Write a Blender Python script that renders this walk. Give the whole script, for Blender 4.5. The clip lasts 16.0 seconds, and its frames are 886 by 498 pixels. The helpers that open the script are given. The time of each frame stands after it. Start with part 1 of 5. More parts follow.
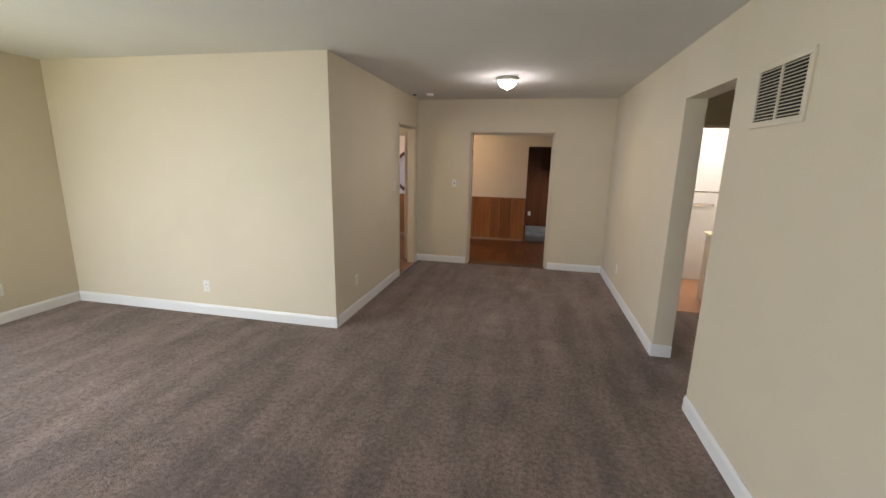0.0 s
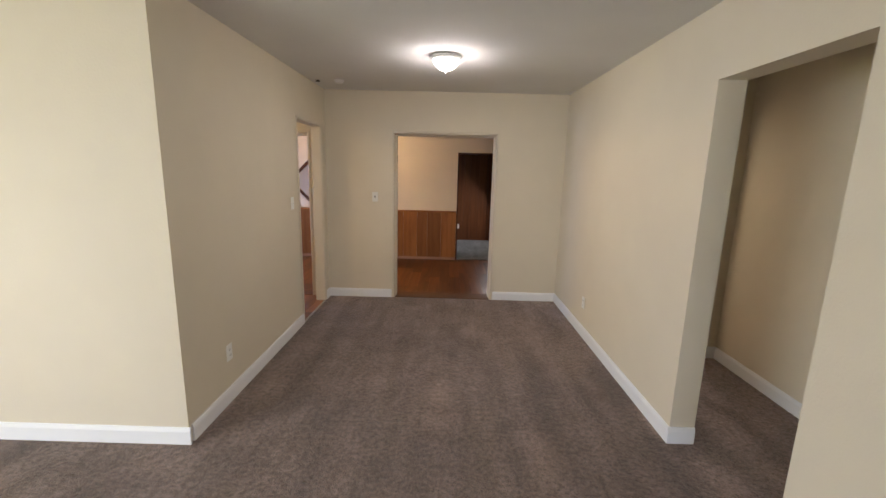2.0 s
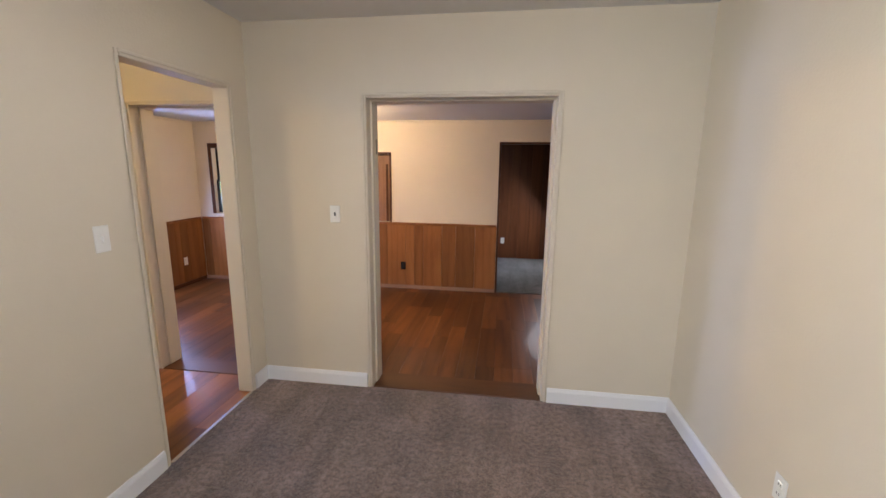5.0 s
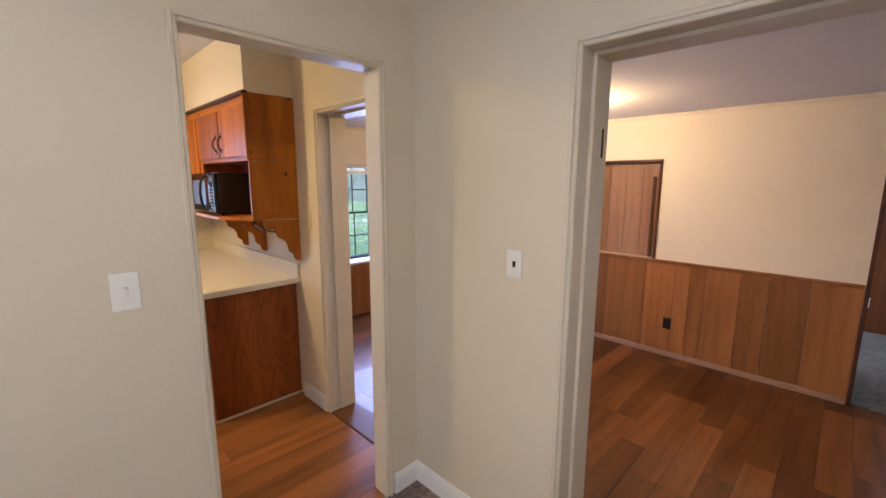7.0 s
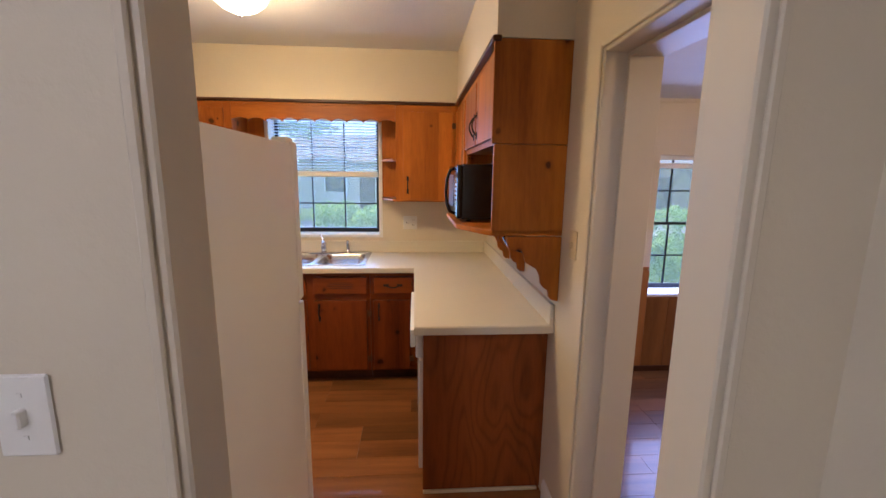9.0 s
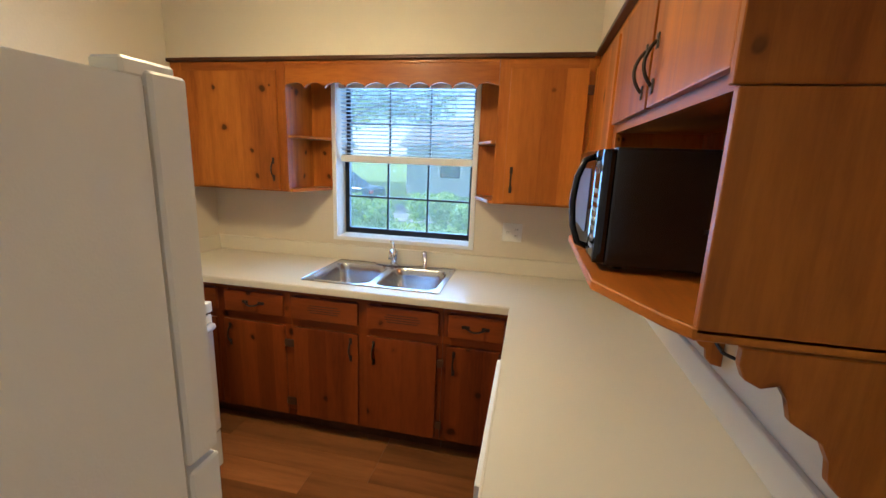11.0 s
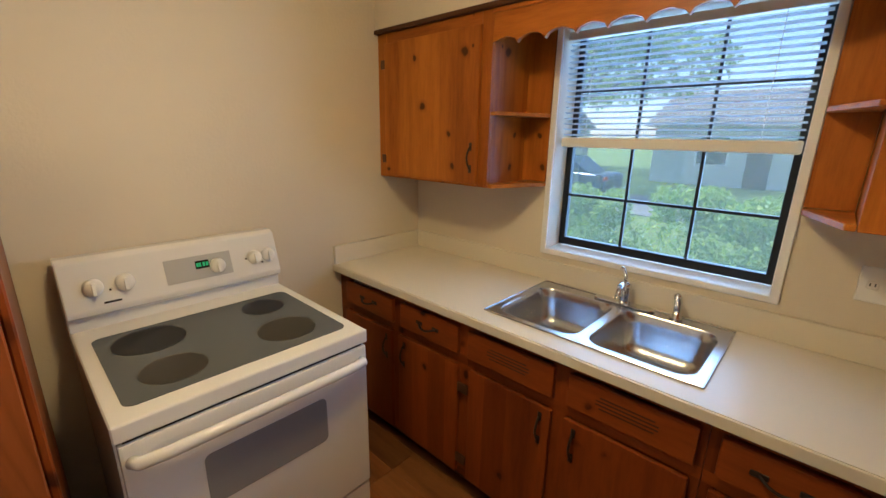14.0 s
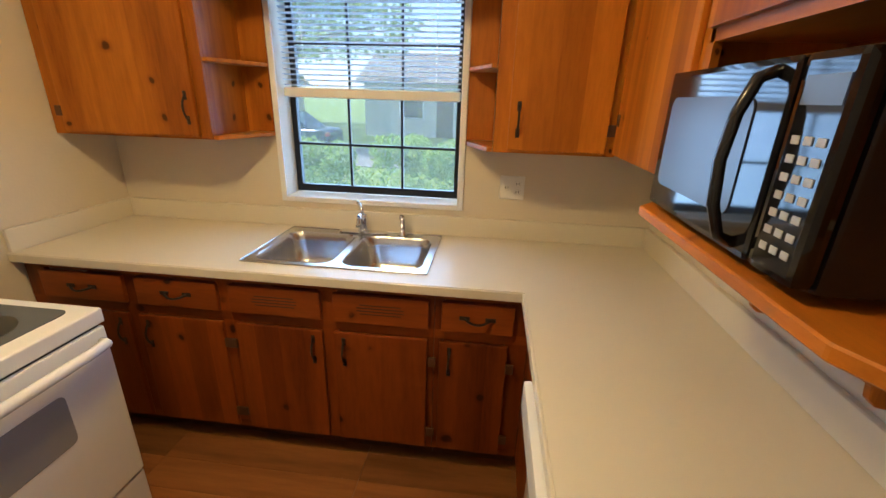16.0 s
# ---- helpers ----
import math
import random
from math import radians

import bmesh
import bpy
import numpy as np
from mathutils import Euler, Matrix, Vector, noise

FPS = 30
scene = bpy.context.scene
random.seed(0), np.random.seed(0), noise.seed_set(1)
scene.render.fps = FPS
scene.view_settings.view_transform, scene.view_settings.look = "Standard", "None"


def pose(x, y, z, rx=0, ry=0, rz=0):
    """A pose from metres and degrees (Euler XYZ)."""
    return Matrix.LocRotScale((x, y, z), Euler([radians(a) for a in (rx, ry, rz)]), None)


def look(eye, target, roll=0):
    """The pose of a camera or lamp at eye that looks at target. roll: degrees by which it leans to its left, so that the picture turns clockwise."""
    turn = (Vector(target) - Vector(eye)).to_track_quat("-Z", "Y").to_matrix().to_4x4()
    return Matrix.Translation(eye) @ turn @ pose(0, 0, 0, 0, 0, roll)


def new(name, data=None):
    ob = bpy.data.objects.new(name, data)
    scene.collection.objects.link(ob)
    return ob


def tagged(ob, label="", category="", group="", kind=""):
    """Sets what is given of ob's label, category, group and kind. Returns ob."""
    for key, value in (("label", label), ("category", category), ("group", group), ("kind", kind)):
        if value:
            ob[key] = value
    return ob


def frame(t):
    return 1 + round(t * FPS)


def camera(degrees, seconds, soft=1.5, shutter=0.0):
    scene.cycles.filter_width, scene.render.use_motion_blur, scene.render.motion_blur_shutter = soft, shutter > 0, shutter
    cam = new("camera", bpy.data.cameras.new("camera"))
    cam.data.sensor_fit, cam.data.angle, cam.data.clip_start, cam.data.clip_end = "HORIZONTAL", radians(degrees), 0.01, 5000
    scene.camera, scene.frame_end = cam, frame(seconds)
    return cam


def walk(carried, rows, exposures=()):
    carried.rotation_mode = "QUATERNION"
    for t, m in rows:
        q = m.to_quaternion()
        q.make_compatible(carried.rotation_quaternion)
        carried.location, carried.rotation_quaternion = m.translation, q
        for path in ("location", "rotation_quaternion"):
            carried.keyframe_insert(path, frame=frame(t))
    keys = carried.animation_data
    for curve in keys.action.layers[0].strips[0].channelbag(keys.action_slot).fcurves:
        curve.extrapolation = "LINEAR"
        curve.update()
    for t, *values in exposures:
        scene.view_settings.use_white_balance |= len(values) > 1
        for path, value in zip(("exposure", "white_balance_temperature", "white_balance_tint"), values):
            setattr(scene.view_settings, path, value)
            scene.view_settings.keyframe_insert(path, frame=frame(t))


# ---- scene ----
cam = camera(94.0, 16.0)
METRES, EYE, TILT, LEAN, TURN = 8.64, 1.6, 0.0, 0.0, 11.7
ROWS = [
    (0.0, 0.0, 0.0, 0.0, 0.27, -12.16, -1.23),
    (0.5, -0.0096, 0.0258, 0.0006, -6.22, -11.83, -0.2),
    (1.0, -0.0054, 0.0616, -0.0018, -8.87, -12.21, -0.58),
    (1.5, 0.0002, 0.1056, -0.0001, -8.48, -11.65, -1.43),
    (2.0, -0.0012, 0.155, 0.0001, -11.01, -10.89, -1.39),
    (2.5, 0.0093, 0.1999, -0.0007, -12.03, -9.53, -1.36),
    (3.0, 0.0273, 0.244, 0.001, -10.8, -9.74, -1.4),
    (5.5, 0.0921, 0.458, -0.0041, 2.81, -11.58, 0.14),
    (6.0, 0.1018, 0.499, -0.0033, 13.59, -11.37, -0.35),
    (6.5, 0.0997, 0.5358, -0.0042, 23.02, -10.39, -0.66),
    (7.0, 0.0897, 0.5731, -0.0023, 32.9, -9.48, -0.16),
    (7.5, 0.0787, 0.6075, -0.0022, 46.31, -9.11, -0.02),
    (8.0, 0.0599, 0.6343, -0.0016, 58.82, -9.6, -0.13),
    (8.5, 0.0262, 0.656, -0.003, 67.02, -9.55, -0.15),
    (9.0, -0.0035, 0.674, -0.0035, 74.46, -10.14, -0.69),
    (9.5, -0.0328, 0.6886, -0.0018, 80.97, -10.22, -1.67),
    (12.0, -0.1708, 0.7073, -0.0021, 94.99, -13.74, -1.32),
    (12.5, -0.1919, 0.6963, -0.0012, 99.06, -14.25, -1.0),
    (13.0, -0.2003, 0.6904, -0.0022, 105.75, -15.07, -0.48),
    (13.5, -0.2044, 0.6887, -0.0021, 115.67, -15.22, -0.3),
    (14.0, -0.2103, 0.6911, -0.0019, 121.51, -15.26, -1.01),
    (14.5, -0.217, 0.6994, -0.0022, 118.51, -16.2, -1.97),
    (15.0, -0.2117, 0.6996, -0.0039, 106.02, -17.5, -1.79),
    (15.5, -0.2, 0.6966, -0.0042, 91.82, -18.0, -1.09),
    (16.0, -0.184, 0.6935, -0.005, 85.07, -19.94, -1.7),
]
walk(cam, [(t, pose(0, 0, EYE, TILT, LEAN, TURN) @ pose(METRES * x, METRES * y, METRES * z, 90 + pitch, roll, yaw)) for t, x, y, z, yaw, pitch, roll in ROWS], [(0.0, 1.2, 6150, 18), (3.0, 1.65, 6200, 20), (5.5, 1.88, 5650, 20), (7.2, 1.9, 5700, 22), (8.2, 1.58, 5350, 19), (9.0, 1.5, 5450, 28), (9.5, 1.6, 5100, 24), (12.0, 1.42, 5000, 13), (13.5, 1.15, 5300, 15), (14.5, 1.1, 5550, 18), (16.0, 1.42, 5850, 17)])

# ---- world and light ----
world = bpy.data.worlds.new("sky")
scene.world = world
world.use_nodes = True
wn = world.node_tree
sky = wn.nodes.new("ShaderNodeTexSky")
sky.sky_type = "NISHITA"
sky.sun_disc = False
SUN_EL, SUN_AZ = radians(62), radians(178)
sky.sun_elevation, sky.sun_rotation = SUN_EL, SUN_AZ
wn.links.new(sky.outputs[0], wn.nodes["Background"].inputs[0])
wn.nodes["Background"].inputs[1].default_value = 0.15
sun = new("sun", bpy.data.lights.new("sun", "SUN"))
sun.data.energy, sun.data.angle, sun.data.color = 5.0, radians(0.5), (1, 0.95, 0.86)
sun_dir = Vector((math.sin(SUN_AZ) * math.cos(SUN_EL), math.cos(SUN_AZ) * math.cos(SUN_EL), math.sin(SUN_EL)))
sun.matrix_world = look(sun_dir * 40, (0, 0, 0))


def area_lamp(name, m, sx, sy, watts, colour):
    d = bpy.data.lights.new(name, "AREA")
    d.shape, d.size, d.size_y, d.energy, d.color = "RECTANGLE", sx, sy, watts, colour
    ob = new(name, d)
    ob.matrix_world = m
    return ob


def bulb(name, x, y, z, watts, colour, radius=0.07):
    d = bpy.data.lights.new(name, "POINT")
    d.energy, d.color, d.shadow_soft_size = watts, colour, radius
    ob = new(name, d)
    ob.location = (x, y, z)
    return ob


LR_Y0 = -2.1   # living room's back wall
X_LW = -4.80
# daylight in the window openings; the living room's windows are out of view, assumed
area_lamp("window_light_living", look((0.3, LR_Y0 + 0.03, 1.35), (0.0, 2.6, 0.8)), 1.4, 1.4, 10, (0.95, 0.95, 1.0))
area_lamp("window_light_west", look((X_LW + 0.03, 0.3, 1.25), (-3.7, 1.0, 0.1)), 2.9, 1.5, 66, (0.70, 0.78, 1.0))
# added lamp in place of yellow-green light bounced up from the lawn
area_lamp("lawn_light_west", look((X_LW + 0.04, 0.3, 0.9), (-3.2, 2.3, 2.2)), 2.9, 0.7, 22, (1.0, 1.0, 0.24))
area_lamp("window_light_kitchen", look((-4.974, 4.945, 1.55), (-3, 4.945, 1.53)), 0.86, 0.95, 8, (0.42, 0.68, 1.0))
area_lamp("window_light_den", look((-4.59, 8.22, 1.15), (-3.0, 8.15, 0.5)), 0.9, 1.1, 17, (0.50, 0.60, 1.0))
area_lamp("window_light_sunroom", look((0.97, 11.02, 0.8), (0, 10.8, 0.1)), 0.85, 1.4, 5, (1.0, 0.95, 0.85))
bulb("dining_lamp", -0.32, 4.78, 2.345, 4.4, (1.0, 0.94, 0.84), 0.07)
area_lamp("dining_lamp_bowl", look((-0.32, 4.78, 2.34), (-0.32, 4.781, 0)), 0.16, 0.16, 3.4, (1.0, 0.94, 0.84))
bulb("kitchen_lamp", -3.45, 4.85, 2.34, 9, (1.0, 0.70, 0.27), 0.09)
area_lamp("kitchen_lamp_bowl", look((-3.45, 4.85, 2.325), (-3.45, 4.851, 0)), 0.24, 0.24, 5.4, (1.0, 0.70, 0.27))
bulb("den_lamp", -2.0, 8.2, 2.07, 22, (1.0, 0.66, 0.27), 0.08)
# no lamp fixture stands in the bath; this light is added to brighten it
bulb("bath_lamp", 2.2, 5.5, 2.2, 17, (1.0, 0.96, 0.9))


# ---- materials ----
def mat(name, colour, rough=0.6, metal=0.0, spec=0.5):
    m = bpy.data.materials.new(name)
    m.use_nodes = True
    b = m.node_tree.nodes["Principled BSDF"]
    b.inputs["Base Color"].default_value = (*colour, 1)
    b.inputs["Roughness"].default_value = rough
    b.inputs["Metallic"].default_value = metal
    b.inputs["Specular IOR Level"].default_value = spec
    return m


def node(m, kind, **inputs):
    n = m.node_tree.nodes.new(kind)
    for k, v in inputs.items():
        n.inputs[k].default_value = v
    return n


def link(m, a, b):
    m.node_tree.links.new(a, b)


def bsdf(m):
    return m.node_tree.nodes["Principled BSDF"]


def coords(m, scale=(1, 1, 1), kind="Position"):
    """World place, scaled."""
    if kind == "Position":
        src = m.node_tree.nodes.new("ShaderNodeNewGeometry").outputs["Position"]
    else:
        src = m.node_tree.nodes.new("ShaderNodeTexCoord").outputs[kind]
    mp = m.node_tree.nodes.new("ShaderNodeMapping")
    mp.inputs["Scale"].default_value = scale
    link(m, src, mp.inputs["Vector"])
    return mp.outputs[0]


def noise_out(m, vec, scale, detail=4.0, rough=0.6, distortion=0.0):
    n = node(m, "ShaderNodeTexNoise", Scale=scale, Detail=detail, Roughness=rough, Distortion=distortion)
    link(m, vec, n.inputs["Vector"])
    return n.outputs["Fac"]


def ramp(m, fac, stops):
    r = m.node_tree.nodes.new("ShaderNodeValToRGB")
    e = r.color_ramp.elements
    while len(e) < len(stops):
        e.new(0.5)
    for el, (p, c) in zip(e, stops):
        el.position, el.color = p, (*c, 1)
    link(m, fac, r.inputs[0])
    return r.outputs[0]


def mix(m, fac, a, b, blend="MIX"):
    n = m.node_tree.nodes.new("ShaderNodeMix")
    n.data_type, n.blend_type = "RGBA", blend
    for sock, v in ((n.inputs[0], fac), (n.inputs[6], a), (n.inputs[7], b)):
        if isinstance(v, bpy.types.NodeSocket):
            link(m, v, sock)
        elif isinstance(v, (int, float)):
            sock.default_value = v
        else:
            sock.default_value = (*v, 1)
    return n.outputs[2]


def bump(m, fac, strength, distance):
    b = node(m, "ShaderNodeBump", Strength=strength, Distance=distance)
    link(m, fac, b.inputs["Height"])
    link(m, b.outputs[0], bsdf(m).inputs["Normal"])


def scale3(c, k):
    return tuple(v * k for v in c)


def painted(name, colour, rough, grain=0.25, fine=70, var=0.06):
    m = mat(name, colour, rough, spec=0.3)
    p = coords(m)
    f = noise_out(m, p, 1.3, 3)
    link(m, ramp(m, f, [(0.3, scale3(colour, 1 - var)), (0.7, colour)]), bsdf(m).inputs["Base Color"])
    bump(m, noise_out(m, p, fine, 3), grain, 0.004)
    return m


def wood(name, dark, light, axis="z", rough=0.35, knots=True, random_tone=0.0, coat=0.0, cathedral=False):
    """Finished pine or oak: grain along an axis, rings, knots."""
    m = mat(name, light, rough, spec=0.22)
    k = {"x": (0.12, 1, 1), "y": (1, 0.12, 1), "z": (1, 1, 0.12)}[axis]
    p = coords(m, k)
    off = None
    if random_tone:
        info = m.node_tree.nodes.new("ShaderNodeObjectInfo")
        off = m.node_tree.nodes.new("ShaderNodeVectorMath")
        off.operation = "MULTIPLY_ADD"
        comb = node(m, "ShaderNodeCombineXYZ")
        for i in range(3):
            link(m, info.outputs["Random"], comb.inputs[i])
        link(m, comb.outputs[0], off.inputs[0])
        off.inputs[1].default_value = (13, 29, 7)
        link(m, p, off.inputs[2])
        p = off.outputs[0]
    broad = noise_out(m, p, 3.2, 3, 0.5, 0.8)
    fine = noise_out(m, p, 60, 4, 0.7)
    ring = node(m, "ShaderNodeTexWave", Scale=3.2, Distortion=9.0, Detail=2.0)
    ring.inputs["Detail Scale"].default_value = 1.2
    link(m, p, ring.inputs["Vector"])
    c = ramp(m, broad, [(0.3, dark), (0.72, light)])
    if cathedral:
        # nested arches of a peeled veneer: contour lines of a slow noise
        slow = noise_out(m, coords(m, (1, 1, 0.22)), 3.4, 1.5, 0.4, 0.3)
        lines = m.node_tree.nodes.new("ShaderNodeMath")
        lines.operation = "PINGPONG"
        times = m.node_tree.nodes.new("ShaderNodeMath")
        times.operation = "MULTIPLY"
        link(m, slow, times.inputs[0])
        times.inputs[1].default_value = 38.0
        link(m, times.outputs[0], lines.inputs[0])
        lines.inputs[1].default_value = 1.0
        c = mix(m, 0.3, c, ramp(m, lines.outputs[0], [(0.0, scale3(dark, 0.6)), (0.55, light)]))
    c = mix(m, 0.20 if knots else 0.16, c, ramp(m, ring.outputs["Fac"], [(0.0, scale3(dark, 0.75)), (0.5, light)]))
    c = mix(m, 0.14 if knots else 0.11, c, ramp(m, fine, [(0.35, scale3(dark, 0.5)), (0.6, scale3(light, 1.1))]))
    if knots:
        sep = node(m, "ShaderNodeSeparateXYZ")
        link(m, coords(m), sep.inputs[0])
        add = m.node_tree.nodes.new("ShaderNodeMath")
        add.operation = "ADD"
        link(m, sep.outputs[0], add.inputs[0])
        link(m, sep.outputs[1], add.inputs[1])
        flat = node(m, "ShaderNodeCombineXYZ")
        link(m, add.outputs[0], flat.inputs[0])
        link(m, sep.outputs[2], flat.inputs[1])
        km = m.node_tree.nodes.new("ShaderNodeMapping")
        km.inputs["Scale"].default_value = (1, 0.85, 1) if axis == "z" else (0.85, 1, 1)
        link(m, flat.outputs[0], km.inputs["Vector"])
        warp = node(m, "ShaderNodeTexNoise", Scale=9.0, Detail=2.0)
        link(m, km.outputs[0], warp.inputs["Vector"])
        wv = m.node_tree.nodes.new("ShaderNodeVectorMath")
        wv.operation = "MULTIPLY_ADD"
        link(m, warp.outputs["Color"], wv.inputs[0])
        wv.inputs[1].default_value = (0.06, 0.06, 0.06)
        link(m, km.outputs[0], wv.inputs[2])
        kp = wv.outputs[0]
        v = node(m, "ShaderNodeTexVoronoi", Scale=4.6, Randomness=1.0)
        v.voronoi_dimensions = "2D"
        link(m, kp, v.inputs["Vector"])
        each = node(m, "ShaderNodeSeparateColor")
        link(m, v.outputs["Color"], each.inputs[0])
        size = node(m, "ShaderNodeMapRange")
        link(m, each.outputs[0], size.inputs[0])
        size.inputs[3].default_value, size.inputs[4].default_value = 0.3, 1.4
        gap = m.node_tree.nodes.new("ShaderNodeMath")
        gap.operation = "DIVIDE"
        link(m, v.outputs["Distance"], gap.inputs[0])
        link(m, size.outputs[0], gap.inputs[1])
        kn = ramp(m, gap.outputs[0], [(0.05, (0.92, 0.92, 0.92)), (0.085, (0, 0, 0))])
        few = ramp(m, noise_out(m, kp, 2.1, 2), [(0.465, (0, 0, 0)), (0.51, (1, 1, 1))])
        kn = mix(m, 1.0, kn, few, "MULTIPLY")
        halo = mix(m, 1.0, ramp(m, gap.outputs[0], [(0.06, (0.6, 0.6, 0.6)), (0.16, (0, 0, 0))]), few, "MULTIPLY")
        c = mix(m, halo, c, dark)
        c = mix(m, kn, c, scale3(dark, 0.25))
        if axis == "z":
            # boards glued edge to edge, each of its own tone
            strip = m.node_tree.nodes.new("ShaderNodeMath")
            strip.operation = "MULTIPLY"
            link(m, add.outputs[0], strip.inputs[0])
            strip.inputs[1].default_value = 9.3
            whole = m.node_tree.nodes.new("ShaderNodeMath")
            whole.operation = "FLOOR"
            link(m, strip.outputs[0], whole.inputs[0])
            toss = m.node_tree.nodes.new("ShaderNodeTexWhiteNoise")
            toss.noise_dimensions = "1D"
            link(m, whole.outputs[0], toss.inputs["W"])
            c = mix(m, 1.0, c, ramp(m, toss.outputs["Value"], [(0.0, (0.74, 0.68, 0.62)), (1.0, (1.12, 1.12, 1.12))]), "MULTIPLY")
    if random_tone:
        tone = ramp(m, info.outputs["Random"], [(0.0, (1 - random_tone,) * 3), (1.0, (1.0, 0.98, 0.95))])
        c = mix(m, 1.0, c, tone, "MULTIPLY")
    link(m, c, bsdf(m).inputs["Base Color"])
    r = node(m, "ShaderNodeMapRange")
    link(m, fine, r.inputs[0])
    r.inputs[3].default_value, r.inputs[4].default_value = (rough - 0.08, rough + 0.12) if knots else (rough - 0.03, rough + 0.05)
    link(m, r.outputs[0], bsdf(m).inputs["Roughness"])
    bump(m, fine, 0.12 if knots else 0.05, 0.002)
    bsdf(m).inputs["Coat Weight"].default_value = coat
    return m


CREAM = painted("cream wall paint", (0.68, 0.605, 0.465), 0.6)
CREAM_TRIM = painted("cream semi-gloss trim paint", (0.66, 0.59, 0.46), 0.5, 0.08)
WHITE_TRIM = painted("white gloss trim paint", (0.80, 0.80, 0.79), 0.3, 0.06, var=0.03)
CEIL = painted("white textured ceiling", (0.70, 0.69, 0.66), 0.9, 0.7, 90)
WHITE_PLASTIC = mat("white plastic", (0.78, 0.77, 0.72), 0.35)
IVORY = mat("ivory plastic", (0.62, 0.52, 0.34), 0.4)
BLACK_PLASTIC = mat("black plastic", (0.012, 0.012, 0.013), 0.25)
# in ducts and gaps this near-black puts the shade into the colour
DARK_GAP = mat("dark recess", (0.02, 0.02, 0.02), 0.9)
SUBFLOOR = mat("brown joint filler", (0.05, 0.022, 0.009), 0.8)
WHITE_ENAMEL = painted("white enamel", (0.70, 0.69, 0.66), 0.18, 0.04, 140, 0.02)
FRIDGE_SKIN = painted("textured white fridge skin", (0.70, 0.71, 0.70), 0.3, 0.15, 260, 0.03)
STEEL = mat("brushed stainless steel", (0.55, 0.56, 0.58), 0.26, 1.0)
_p = coords(STEEL, (1, 14, 1))
bump(STEEL, noise_out(STEEL, _p, 60, 3), 0.05, 0.001)
NICKEL = mat("satin nickel", (0.78, 0.77, 0.74), 0.5, 0.6)
CHROME = mat("chrome", (0.75, 0.76, 0.78), 0.07, 1.0)
IRON = mat("hammered dark iron", (0.035, 0.022, 0.014), 0.5, 0.4)
HINGE_METAL = mat("dull bronze hinge", (0.11, 0.045, 0.018), 0.5, 0.3)
BRONZE_FRAME = mat("dark bronze aluminium", (0.022, 0.025, 0.028), 0.4, 0.6)
LAMINATE = painted("speckled almond laminate", (0.70, 0.645, 0.52), 0.32, 0.04, 300, 0.05)
STOVE_GLASS = mat("grey ceramic glass", (0.085, 0.095, 0.10), 0.2, spec=0.35)
OVEN_GLASS = mat("grey oven door glass", (0.24, 0.24, 0.24), 0.25)
SLAT = mat("thin white blind slat", (0.80, 0.82, 0.84), 0.4)
_t = SLAT.node_tree.nodes.new("ShaderNodeBsdfTranslucent")
_t.inputs[0].default_value = (0.72, 0.80, 0.86, 1)
_m = node(SLAT, "ShaderNodeMixShader", Fac=0.45)
link(SLAT, bsdf(SLAT).outputs[0], _m.inputs[1])
link(SLAT, _t.outputs[0], _m.inputs[2])
link(SLAT, _m.outputs[0], SLAT.node_tree.nodes["Material Output"].inputs[0])
BURNER = mat("dark burner print", (0.004, 0.004, 0.0045), 0.3, spec=0.15)
BURNER_LIGHT = mat("patterned burner print", (0.034, 0.031, 0.024), 0.35, spec=0.2)
PINE = wood("orange knotty pine", (0.24, 0.058, 0.003), (0.58, 0.200, 0.010), "z", 0.38, coat=0.02)
PINE_X = wood("orange knotty pine lengthwise x", (0.24, 0.058, 0.003), (0.58, 0.200, 0.010), "x", 0.38, coat=0.02)
PINE_Y = wood("orange knotty pine lengthwise y", (0.24, 0.058, 0.003), (0.58, 0.200, 0.010), "y", 0.4, coat=0.03)
# base fronts and the pantry door take a darker, redder pine
BASE_PINE = wood("darker red-brown knotty pine", (0.09, 0.016, 0.0015), (0.29, 0.064, 0.004), "z", 0.38, coat=0.05)
BASE_PINE_Y = wood("darker red-brown knotty pine lengthwise y", (0.09, 0.016, 0.0015), (0.29, 0.064, 0.004), "y", 0.38, coat=0.15)
DEN_WOOD = wood("red-brown den plank", (0.055, 0.017, 0.005), (0.28, 0.105, 0.027), "y", 0.3, knots=False, random_tone=0.62, coat=0.15)
PLY = wood("stained plywood panel", (0.15, 0.036, 0.006), (0.37, 0.100, 0.017), "z", 0.4, knots=False, cathedral=True)
FLOOR_WOOD_Y = wood("wood-look plank lengthwise y", (0.15, 0.048, 0.012), (0.46, 0.185, 0.054), "y", 0.34, knots=False, random_tone=0.55, coat=0.15)
WAINSCOT = wood("wainscot board", (0.22, 0.082, 0.024), (0.42, 0.18, 0.055), "z", 0.38, knots=False, random_tone=0.5)
DARK_PANEL = wood("dark walnut panelling", (0.10, 0.034, 0.013), (0.20, 0.072, 0.027), "z", 0.4, knots=False, random_tone=0.4)
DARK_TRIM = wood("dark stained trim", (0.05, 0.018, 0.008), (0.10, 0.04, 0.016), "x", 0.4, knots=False)


